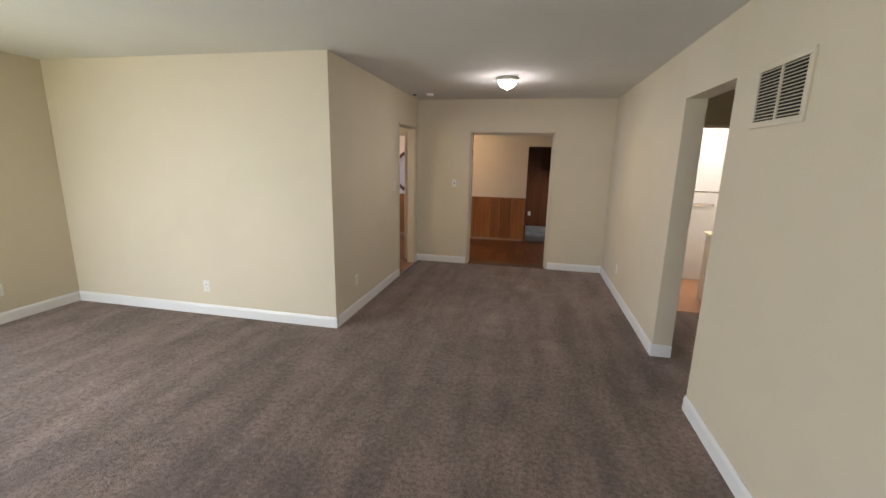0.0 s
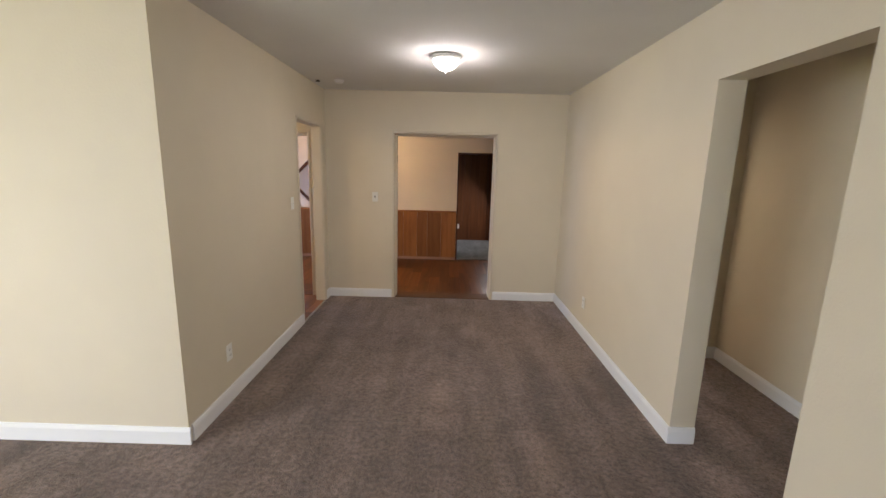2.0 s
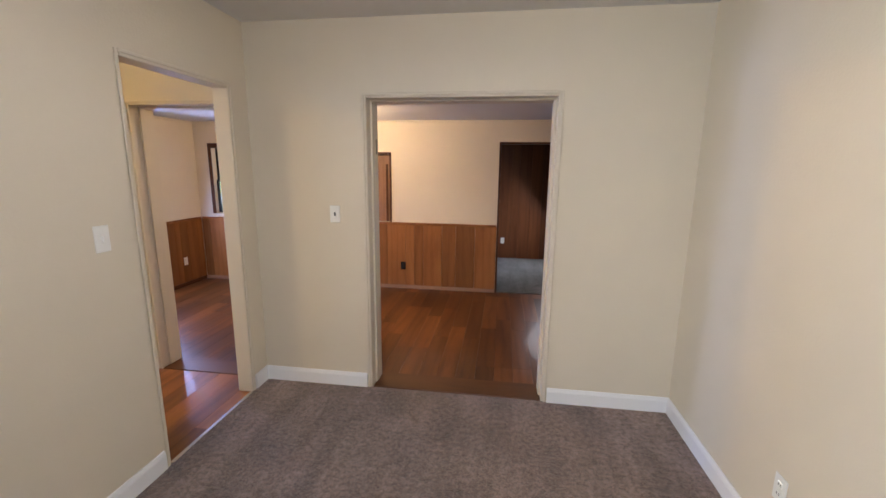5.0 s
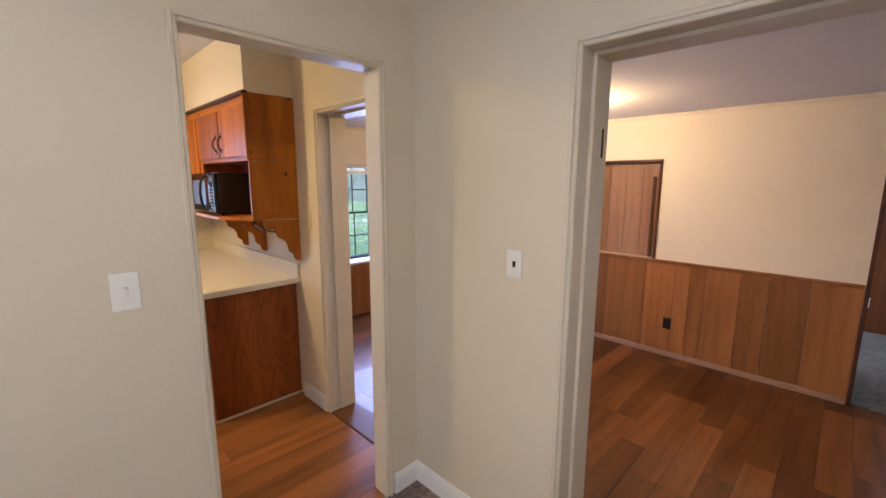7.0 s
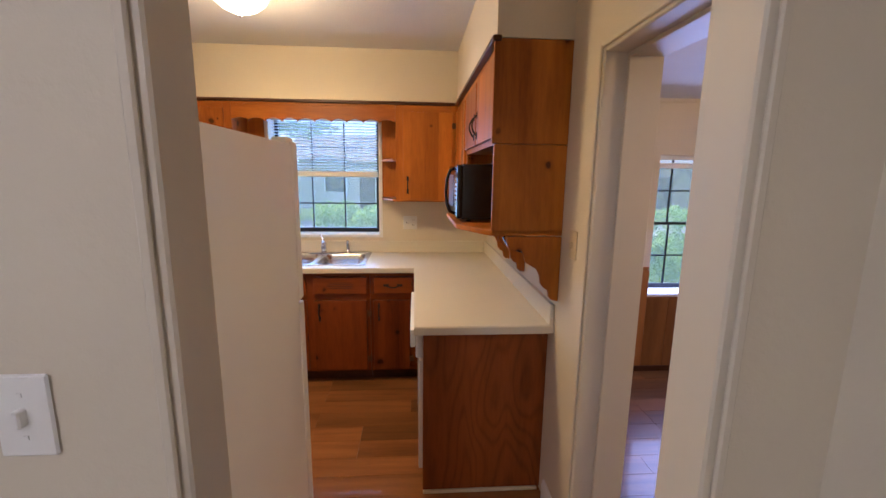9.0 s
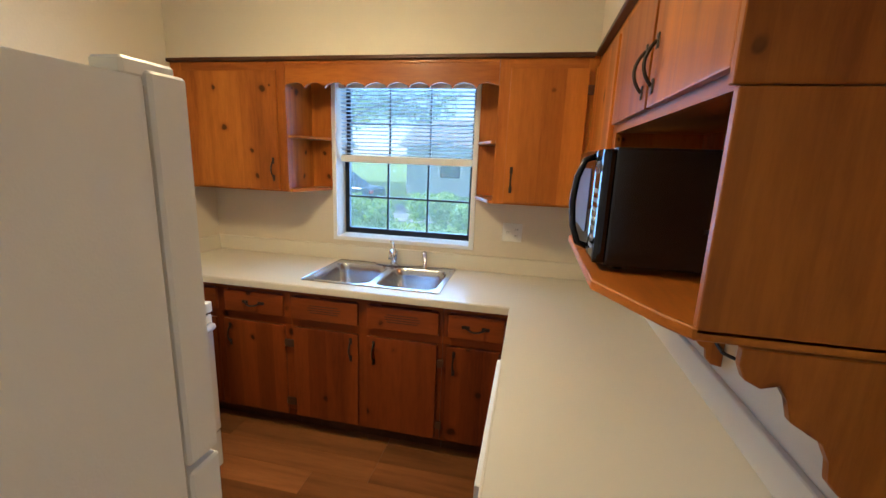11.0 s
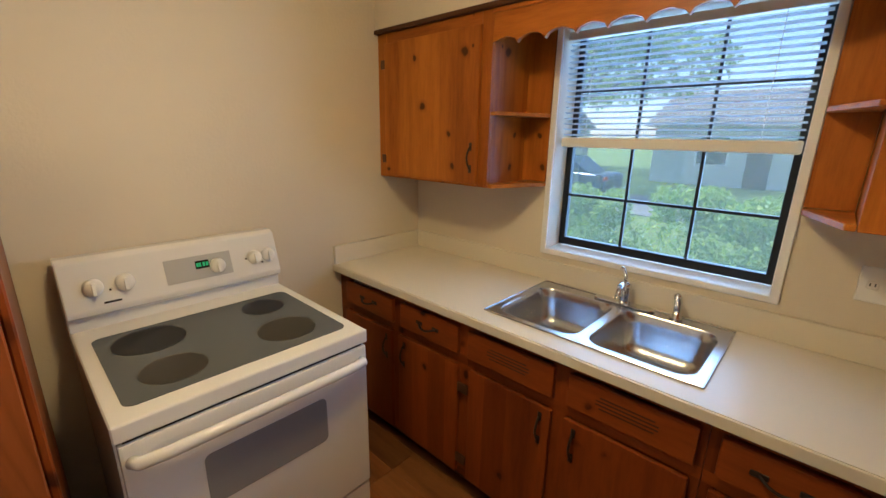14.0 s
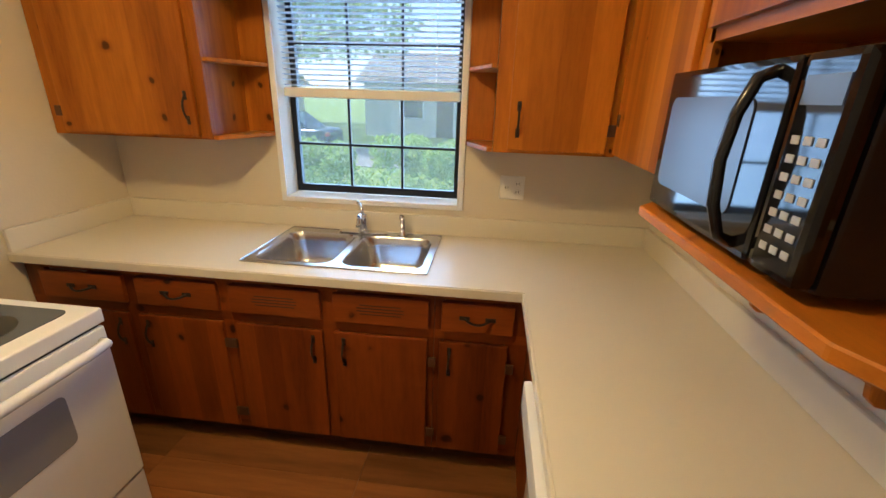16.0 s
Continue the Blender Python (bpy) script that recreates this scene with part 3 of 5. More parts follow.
# ---- wall plates ----
def plate(axis, side, a, d, z, kind, group=""):
    """A switch or socket plate on a wall: axis is the wall's run, side the way it faces."""
    ivory = kind == "ivory switch"
    m = IVORY if ivory else WHITE_PLASTIC
    name = "socket" if "socket" in kind else "light_switch"
    label = {"switch": "white toggle switch plate on the wall", "ivory switch": "yellowed ivory switch plate on the wall", "dial switch": "white switch plate with a dark dimmer stub",
             "socket": "white double socket plate on the wall", "dark socket": "dark brown socket plate in the wainscot", "wide socket": "ivory plate with a switch and a socket"}[kind]
    if kind == "dark socket":
        m = BLACK_PLASTIC
    P = (lambda u, e, v: (u, d + side * e, v)) if axis == "x" else (lambda u, e, v: (d + side * e, u, v))
    ob = thing(name, P(a, 0, z), label, "socket" if "socket" in kind else "switch", group)

    def slabp(u0, u1, e0, e1, z0, z1, bv=0.0):
        p, q = P(u0, e0, z0), P(u1, e1, z1)
        return block(min(p[0], q[0]), max(p[0], q[0]), min(p[1], q[1]), max(p[1], q[1]), z0, z1, bv)
    w = 0.06 if kind == "wide socket" else 0.036
    part("plate", slabp(a - w, a + w, 0, 0.006, z - 0.058, z + 0.058, 0.003), m, ob)
    if "switch" in kind:
        part("toggle", slabp(a - 0.005, a + 0.005, 0.004, 0.018 if kind != "dial switch" else 0.012, z - 0.012, z + 0.012, 0.002), DARK_GAP if kind == "dial switch" else m, ob)
        for dz in (-0.03, 0.03):
            part("screw", slabp(a - 0.003, a + 0.003, 0.005, 0.0075, z + dz - 0.003, z + dz + 0.003), m, ob)
    else:
        for u, dz in (((0, -0.02), (0, 0.02)) if kind != "wide socket" else ((0.026, -0.02), (0.026, 0.02), (-0.026, 0))):
            face = part("face", slabp(a + u - 0.015, a + u + 0.015, 0.005, 0.0085, z + dz - 0.014, z + dz + 0.014, 0.003), m, ob)
            for s in (-0.006, 0.006):
                part("slot", slabp(a + u + s - 0.0015, a + u + s + 0.0015, 0.0084, 0.0092, z + dz - 0.004, z + dz + 0.006), DARK_GAP, face)
    return ob


plate("y", 1, 5.19, X_L, 1.255, "switch")
plate("x", -1, -1.155, Y_FAR, 1.258, "dial switch")
plate("y", 1, 3.92, X_L, 0.345, "socket")
plate("y", -1, 5.26, X_R, 0.335, "socket")
plate("x", -1, -3.15, Y_PIER, 0.30, "socket")
plate("y", 1, 2.75, X_W, 0.32, "socket")
plate("x", -1, -2.80, Y_FAR, 1.30, "ivory switch")
plate("y", 1, 5.656, X_W, 1.16, "wide socket")

# ---- return-air grille ----
VY0, VY1, VZ0, VZ1 = 2.07, 2.52, 1.79, 2.09
gr = thing("return_air_grille", (X_R, (VY0 + VY1) / 2, VZ0), "cream painted metal return-air grille with dark gaps", "vent")
fx = X_R - 0.012
for y0, y1, z0, z1 in ((VY0, VY1, VZ0, VZ0 + 0.03), (VY0, VY1, VZ1 - 0.03, VZ1), (VY0, VY0 + 0.03, VZ0 + 0.03, VZ1 - 0.03), (VY1 - 0.03, VY1, VZ0 + 0.03, VZ1 - 0.03)):
    part("frame", block(fx, X_R - 0.0005, y0, y1, z0, z1, 0.002), CREAM_TRIM, gr)
part("mullion", block(fx + 0.002, X_R - 0.0005, (VY0 + VY1) / 2 - 0.007, (VY0 + VY1) / 2 + 0.007, VZ0 + 0.03, VZ1 - 0.03), CREAM_TRIM, gr)
# flat dark sheet paints the shade between the slats
part("backing", block(X_R - 0.0025, X_R - 0.0008, VY0 + 0.03, VY1 - 0.03, VZ0 + 0.03, VZ1 - 0.03), DARK_GAP, gr, "dark sheet in place of the shaded duct behind the slats")
for i in range(15):
    z = VZ0 + 0.04 + i * 0.0158
    part("slat", prism([(X_R - 0.011, z - 0.002), (X_R - 0.0095, z - 0.003), (X_R - 0.0035, z + 0.003), (X_R - 0.005, z + 0.004)], "y", VY0 + 0.03, VY1 - 0.03), CREAM_TRIM, gr)


# ---- ceiling fixtures ----
def flush_lamp(x, y, z, shade, label, k=1.0):
    """A flush bowl lamp; k scales it."""
    turned = lambda prof: [(a * k, b * k) for a, b in prof]
    ob = thing("ceiling_lamp", (x, y, z), label, "lamp")
    part("rim", lathe(turned([(0.03, 0), (0.15, 0), (0.165, -0.015), (0.165, -0.03), (0.145, -0.045), (0.03, -0.045)]), (x, y, z - 0.0005), seg=40), NICKEL, ob, "satin nickel rim", smooth=True)
    s = part("shade", lathe(turned([(0.14, -0.04), (0.138, -0.06), (0.12, -0.095), (0.085, -0.125), (0.045, -0.142), (0.012, -0.147)]), (x, y, z), seg=40), shade, ob, "lit frosted glass bowl", smooth=True)
    s.visible_shadow = False
    part("finial", lathe(turned([(0.004, -0.146), (0.011, -0.15), (0.009, -0.162), (0.002, -0.168)]), (x, y, z), seg=14), STEEL, ob, "small nickel finial", smooth=True)
    return ob


flush_lamp(-0.32, 4.78, CEILING, SHADE_COOL, "lit flush ceiling lamp with a frosted glass bowl", 0.76)
flush_lamp(-3.45, 4.85, CEILING, SHADE_WARM, "lit warm flush ceiling lamp on the kitchen ceiling")
flush_lamp(-2.0, 8.2, DEN_CEIL, SHADE_WARM, "lit warm flush ceiling lamp on the den ceiling")
sm = thing("smoke_detector", (-1.43, 5.80, CEILING), "small round white smoke detector on the ceiling", "smoke detector")
part("base", lathe([(0.01, 0), (0.052, 0), (0.052, -0.012), (0.01, -0.012)], (-1.43, 5.80, CEILING - 0.0005)), WHITE_PLASTIC, sm)
part("cover", lathe([(0.045, -0.012), (0.043, -0.03), (0.025, -0.036), (0.005, -0.036)], (-1.43, 5.80, CEILING)), WHITE_PLASTIC, sm, smooth=True)
hk = single("ceiling_hook", lathe([(0.004, 0), (0.022, 0), (0.02, -0.012), (0.004, -0.014)], (-1.66, 5.84, CEILING - 0.0005), seg=14), IRON, "small dark round screw plate on the ceiling", "hook")
kv = thing("ceiling_vent", (-3.95, 4.1, CEILING), "white metal ceiling register in the kitchen", "vent")
for vx0, vx1, vy0_, vy1_ in ((-4.12, -3.78, 4.0, 4.02), (-4.12, -3.78, 4.18, 4.2), (-4.12, -4.10, 4.02, 4.18), (-3.80, -3.78, 4.02, 4.18)):
    part("frame", block(vx0, vx1, vy0_, vy1_, CEILING - 0.008, CEILING - 0.0005, 0.002), WHITE_PLASTIC, kv)
# dark sheet on the ceiling stands in for the shaded duct opening
part("backing", block(-4.10, -3.80, 4.02, 4.18, CEILING - 0.003, CEILING - 0.0008), DARK_GAP, kv, "dark sheet in place of the shaded duct behind the slats")
for i in range(7):
    part("slat", block(-4.10, -3.80, 4.025 + i * 0.023, 4.029 + i * 0.023, CEILING - 0.014, CEILING - 0.003), WHITE_PLASTIC, kv)

# ---- kitchen: soffit and window ----
CF = -4.20      # base cabinet faces
CT_F = -4.165   # worktop front
UF = -4.50      # upper cabinet faces
UZ0, UZ1 = 1.36, 2.105
ND = 6.03       # upper faces on the side wall
X_END = -2.93   # end of the side run
CT = 0.90
so = single("soffit", prism([(X_W, Y_KS), (UF + 0.012, Y_KS), (UF + 0.012, ND - 0.012), (X_END, ND - 0.012), (X_END, Y_FAR), (X_W, Y_FAR)], "z", UZ1, CEILING), CREAM, "cream plastered soffit over the cabinets", "soffit", kind="structure")


def window(name, axis, a0, a1, z0, z1, d, side, cols, rows, label, sash=0.03):
    """A dark metal sash window: two sashes, each cols by rows panes. side: the way to the inside."""
    P = (lambda u0, u1, e0, e1, za, zb, bv=0.0: block(min(d + side * e0, d + side * e1), max(d + side * e0, d + side * e1), u0, u1, za, zb, bv)) if axis == "y" else \
        (lambda u0, u1, e0, e1, za, zb, bv=0.0: block(u0, u1, min(d + side * e0, d + side * e1), max(d + side * e0, d + side * e1), za, zb, bv))
    at = (d, (a0 + a1) / 2, z0) if axis == "y" else ((a0 + a1) / 2, d, z0)
    ob = thing(name, at, label, "window", kind="structure")
    zm = (z0 + z1) / 2
    for j, (za, zb, e) in enumerate(((z0, zm + 0.012, 0.0), (zm - 0.012, z1, -0.03))):
        fr = part("sash", P(a0, a1, e - 0.02, e + 0.012, za, za + sash + (0.008 if j == 0 else -0.008), 0.002), BRONZE_FRAME, ob)
        part("rail", P(a0, a1, e - 0.02, e + 0.012, zb - sash + 0.008, zb, 0.002), BRONZE_FRAME, fr)
        for u0, u1 in ((a0, a0 + sash), (a1 - sash, a1)):
            part("stile", P(u0, u1, e - 0.02, e + 0.011, za + 0.02, zb - 0.02, 0.002), BRONZE_FRAME, fr)
        for i in range(1, cols):
            u = a0 + sash + (a1 - a0 - 2 * sash) * i / cols
            part("glazing_bar", P(u - 0.006, u + 0.006, e - 0.008, e + 0.005, za + 0.02, zb - 0.02), BRONZE_FRAME, fr)
        for i in range(1, rows):
            z = za + sash + (zb - za - 2 * sash) * i / rows
            part("glazing_bar", P(a0 + 0.02, a1 - 0.02, e - 0.009, e + 0.006, z - 0.006, z + 0.006), BRONZE_FRAME, fr)
        g = part("pane", P(a0 + 0.02, a1 - 0.02, e - 0.003, e, za + 0.02, zb - 0.015), GLASS, fr)
        g.visible_shadow = False
    sc = part("insect_screen", P(a0 + 0.004, a1 - 0.004, -0.062, -0.060, z0 + 0.01, z1 - 0.01), SCREEN, ob, "fine insect screen whitened to haze the view")
    sc.visible_shadow = False
    return ob


window("window_1", "y", KW[0], KW[1], KW[2] + 0.012, KW[3], -4.93, 1, 3, 2, "dark bronze sash window with glazing bars")
single("sill", block(-4.92, X_W + 0.012, KW[0] - 0.01, KW[1] + 0.01, KW[2] - 0.02, KW[2] + 0.008, 0.004), WHITE_TRIM, "white painted window sill behind the sink", "sill", kind="structure")
for y0, y1 in ((KW[0] - 0.03, KW[0]), (KW[1], KW[1] + 0.03)):
    single("trim", block(X_W, X_W + 0.012, y0, y1, KW[2] - 0.02, KW[3], 0.003), WHITE_TRIM, "white painted window trim", "trim", kind="structure")


def blind(axis, a0, a1, ztop, zbot, d, side, label, slats, step=0.024, tilt=0.22):
    P = (lambda u0, u1, e0, e1, za, zb, bv=0.0: block(min(d + side * e0, d + side * e1), max(d + side * e0, d + side * e1), u0, u1, za, zb, bv)) if axis == "y" else \
        (lambda u0, u1, e0, e1, za, zb, bv=0.0: block(u0, u1, min(d + side * e0, d + side * e1), max(d + side * e0, d + side * e1), za, zb, bv))
    at = (d, (a0 + a1) / 2, ztop) if axis == "y" else ((a0 + a1) / 2, d, ztop)
    ob = thing("venetian_blind", at, label, "blind")
    part("headrail", P(a0, a1, -0.016, 0.02, ztop - 0.035, ztop, 0.003), WHITE_PLASTIC, ob)
    part("bottom_rail", P(a0 + 0.004, a1 - 0.004, -0.014, 0.014, zbot, zbot + 0.045, 0.005), WHITE_PLASTIC, ob, "stacked cream bottom rail")
    for i in range(slats):
        z = ztop - 0.05 - i * step
        if z < zbot + 0.05:
            break
        h = 0.0115
        lo = [(-h, -h * tilt - 0.0008), (0, -0.0008 + 0.002), (h, h * tilt - 0.0008), (h, h * tilt + 0.0008), (0, 0.0008 + 0.002), (-h, -h * tilt + 0.0008)]
        part("slat", prism([(d + side * u, z + v) for u, v in lo] if axis == "y" else [(d + side * u, z + v) for u, v in lo], "y" if axis == "y" else "x", a0 + 0.006, a1 - 0.006), SLAT, ob)
    for u in (a0 + 0.12, a1 - 0.12):
        c = (d + side * 0.013, u) if axis == "y" else (u, d + side * 0.013)
        part("cord", tube([(*c, ztop - 0.03), (*c, zbot + 0.03)], 0.0012, seg=5), WHITE_PLASTIC, ob)
    return ob


blind("y", KW[0] + 0.004, KW[1] - 0.004, 2.035, 1.545, -4.85, 1, "white venetian blind let half down", 40)


# ---- kitchen cabinets ----
def pull(face, axis, u, v, upright, parent, side=1):
    """A wrought-iron bow handle on a front. axis x: the front faces along x."""
    n = 9
    L = 0.05
    pts = []
    for i in range(n):
        s = -1 + 2 * i / (n - 1)
        out = 0.004 + 0.022 * (1 - s * s)
        du, dv = (0, s * L) if upright else (s * L, -0.012 * (1 - s * s))
        pts.append((face + side * out, u + du, v + dv) if axis == "x" else (u + du, face + side * out, v + dv))
    bm = tube(pts, 0.0048, seg=6)
    for s in (-1, 1):
        du, dv = (0, s * L) if upright else (s * L, 0)
        w, h = (0.008, 0.018) if upright else (0.02, 0.009)
        if axis == "x":
            block(min(face, face + side * 0.004), max(face, face + side * 0.004), u + du - w, u + du + w, v + dv - h, v + dv + h, 0.002, bm)
        else:
            block(u + du - w, u + du + w, min(face, face + side * 0.004), max(face, face + side * 0.004), v + dv - h, v + dv + h, 0.002, bm)
    return part("handle", bm, IRON, parent, "black wrought-iron bow handle")


def hinge(face, axis, u, v, parent, side=1):
    f0, f1 = min(face - side * 0.008, face + side * 0.003), max(face - side * 0.008, face + side * 0.003)
    bm = block(f0, f1, u - 0.016, u + 0.016, v - 0.022, v + 0.022, 0.002) if axis == "x" else block(u - 0.016, u + 0.016, f0, f1, v - 0.022, v + 0.022, 0.002)
    return part("hinge", bm, HINGE_METAL, parent, "dull bronze butterfly hinge")


def front(name, axis, face, u0, u1, z0, z1, parent, material, side=1, th=0.018):
    """A lipped door or drawer front standing proud of the face."""
    f0, f1 = sorted((face, face + side * th))
    bm = block(f0, f1, u0, u1, z0, z1, 0.005, seg=2) if axis == "x" else block(u0, u1, f0, f1, z0, z1, 0.005, seg=2)
    return part(name, bm, material, parent)


def base_cabinet(y0, y1, doors, drawers, label):
    """A base cabinet on the window wall. doors: (y0, y1, handle y or None, hinge y); drawers: (y0, y1, kind)."""
    ob = thing("base_cabinet", ((X_W + CF) / 2, (y0 + y1) / 2, 0), label, "cabinet", "base cabinets under the window")
    part("body", block(X_W + 0.005, CF - 0.02, y0 + 0.002, y1 - 0.002, 0.09, CT - 0.2), PLY, ob)
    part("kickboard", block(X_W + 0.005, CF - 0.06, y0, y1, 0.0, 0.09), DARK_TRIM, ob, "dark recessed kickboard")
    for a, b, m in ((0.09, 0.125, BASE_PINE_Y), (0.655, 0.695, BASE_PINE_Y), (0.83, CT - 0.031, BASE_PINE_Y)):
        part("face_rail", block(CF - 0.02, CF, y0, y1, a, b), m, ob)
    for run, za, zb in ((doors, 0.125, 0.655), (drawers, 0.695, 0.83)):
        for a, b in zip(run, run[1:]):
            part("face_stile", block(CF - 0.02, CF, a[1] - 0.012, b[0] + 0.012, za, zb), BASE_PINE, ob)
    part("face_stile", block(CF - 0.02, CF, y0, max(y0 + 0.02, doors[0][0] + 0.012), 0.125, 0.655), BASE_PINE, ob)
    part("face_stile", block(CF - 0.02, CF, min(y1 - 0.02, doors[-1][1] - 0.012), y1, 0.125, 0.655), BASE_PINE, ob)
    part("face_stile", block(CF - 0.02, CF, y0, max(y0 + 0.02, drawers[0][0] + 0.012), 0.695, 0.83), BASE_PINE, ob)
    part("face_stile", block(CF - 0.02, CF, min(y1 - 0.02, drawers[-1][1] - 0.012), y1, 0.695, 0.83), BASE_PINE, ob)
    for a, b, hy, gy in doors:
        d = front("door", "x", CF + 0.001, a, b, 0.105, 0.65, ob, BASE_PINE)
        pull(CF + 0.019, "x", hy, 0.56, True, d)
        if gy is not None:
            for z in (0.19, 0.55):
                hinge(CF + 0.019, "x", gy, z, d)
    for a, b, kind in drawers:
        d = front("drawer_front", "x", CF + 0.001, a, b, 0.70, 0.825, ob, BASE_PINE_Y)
        if kind == "pull":
            pull(CF + 0.019, "x", (a + b) / 2, 0.765, False, d)
        elif kind == "vent":
            # nothing is cut: dark strips on the front paint the grooves' shade
            for i in range(4):
                s = 0.26 - 0.03 * abs(i - 1.5)
                part("groove", block(CF + 0.0185, CF + 0.0198, (a + b) / 2 - s * (b - a), (a + b) / 2 + s * (b - a), 0.743 + i * 0.013, 0.748 + i * 0.013), DARK_TRIM, d, "dark strip drawn as a shaded vent groove")
    return ob


base_cabinet(Y_KS + 0.01, 4.505, [(3.64, 4.035, 3.995, None), (4.085, 4.47, 4.125, 4.485)], [(3.66, 4.045, "pull"), (4.10, 4.465, "pull")], "orange knotty pine base cabinet with two drawers")
base_cabinet(4.507, 5.365, [(4.53, 4.905, 4.865, 4.507), (4.955, 5.34, 4.995, 5.36)], [(4.517, 4.905, "vent"), (4.957, 5.345, "vent")], "orange knotty pine sink cabinet with grooved false drawers")
base_cabinet(5.367, 5.735, [(5.39, 5.66, 5.43, 5.672)], [(5.395, 5.675, "pull")], "narrow orange knotty pine base cabinet in the corner")

# worktop: an L with a cut-out for the sink
SK = (4.535, 5.325, -4.755, -4.255)
wt = thing("worktop", (X_W + 0.3, 5.0, CT - 0.03), "almond laminate worktop with a low splashback", "worktop")
yn = 5.70
for i, (x0, x1, y0, y1) in enumerate(((X_W + 0.001, CT_F, Y_KS + 0.001, SK[0] + 0.02), (X_W + 0.001, SK[2] + 0.02, SK[0] + 0.02, SK[1] - 0.02), (SK[3] - 0.02, CT_F, SK[0] + 0.02, SK[1] - 0.02), (X_W + 0.001, CT_F, SK[1] - 0.02, yn))):
    part("top", block(x0, x1, y0, y1, CT - 0.03, CT), LAMINATE, wt)
part("top", block(X_W + 0.001, X_END - 0.04, yn, Y_FAR - 0.001, CT - 0.03, CT), LAMINATE, wt)
part("edge", block(CT_F, CT_F + 0.008, Y_KS + 0.001, yn - 0.008, CT - 0.038, CT - 0.002, 0.002), LAMINATE, wt)
part("edge", block(CT_F, X_END - 0.04, yn - 0.008, yn, CT - 0.038, CT - 0.002, 0.002), LAMINATE, wt)
part("edge", block(X_END - 0.04, X_END - 0.032, yn - 0.008, Y_FAR - 0.001, CT - 0.038, CT - 0.002, 0.002), LAMINATE, wt)
SPL = 0.10
part("splashback", block(X_W + 0.001, X_W + 0.021, Y_KS + 0.021, Y_FAR - 0.022, CT, CT + SPL, 0.003), LAMINATE, wt)
part("splashback", block(X_W + 0.001, CT_F, Y_KS + 0.001, Y_KS + 0.02, CT, CT + SPL, 0.003), LAMINATE, wt)
part("splashback", block(X_W + 0.001, X_END - 0.04, Y_FAR - 0.021, Y_FAR - 0.001, CT, CT + SPL, 0.003), LAMINATE, wt)

# dishwasher and end panel on the side run
dwr = thing("dishwasher", (-3.35, 6.0, 0), "white built-in dishwasher under the worktop", "dishwasher")
part("body", block(-3.74, -3.06, 5.76, Y_FAR - 0.01, 0.02, CT - 0.04), WHITE_ENAMEL, dwr)
part("door", block(-3.74, -3.06, 5.715, 5.758, 0.12, 0.70, 0.008, seg=2), WHITE_ENAMEL, dwr)
part("control_panel", block(-3.74, -3.06, 5.70, 5.758, 0.71, CT - 0.042, 0.01, seg=2), WHITE_ENAMEL, dwr)
part("handle", block(-3.73, -3.08, 5.674, 5.70, 0.755, 0.845, 0.01, seg=2), WHITE_PLASTIC, dwr)
part("kickplate", block(-3.74, -3.06, 5.78, 5.80, 0.0, 0.11), WHITE_PLASTIC, dwr)
ep = thing("end_panel", (-3.045, 6.03, 0), "stained plywood end panel closing the cabinet run", "cabinet panel")
part("sheet", block(-3.055, -3.035, 5.735, Y_FAR - 0.002, 0.018, CT - 0.039, 0.002), PLY, ep)
part("shoe_strip", block(-3.054, -3.026, 5.737, Y_FAR - 0.016, 0.0, 0.016, 0.003), IVORY, ep, "pale caulked shoe strip")
filler = thing("corner_cabinet", (-3.9, 6.0, 0), "orange knotty pine corner base filler", "cabinet")
part("body", block(X_W + 0.01, -3.745, 5.76, Y_FAR - 0.005, 0.09, CT - 0.04), PLY, filler)
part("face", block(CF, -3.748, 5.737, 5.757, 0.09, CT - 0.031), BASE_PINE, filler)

# upper cabinets, window wall
def upper_shell(ob, y0, y1, material=None):
    part("side_panel", block(X_W + 0.002, UF - 0.02, y0, y0 + 0.016, UZ0, UZ1), PINE, ob)
    part("side_panel", block(X_W + 0.002, UF - 0.02, y1 - 0.016, y1, UZ0, UZ1), PINE, ob)
    part("bottom", block(X_W + 0.002, UF - 0.02, y0 + 0.016, y1 - 0.016, UZ0 + 0.008, UZ0 + 0.026), PINE_Y, ob)
    part("top", block(X_W + 0.002, UF - 0.02, y0 + 0.016, y1 - 0.016, UZ1 - 0.02, UZ1 - 0.002), PINE_Y, ob)
    part("back", block(X_W + 0.002, X_W + 0.008, y0 + 0.016, y1 - 0.016, UZ0 + 0.026, UZ1 - 0.02), PLY, ob)


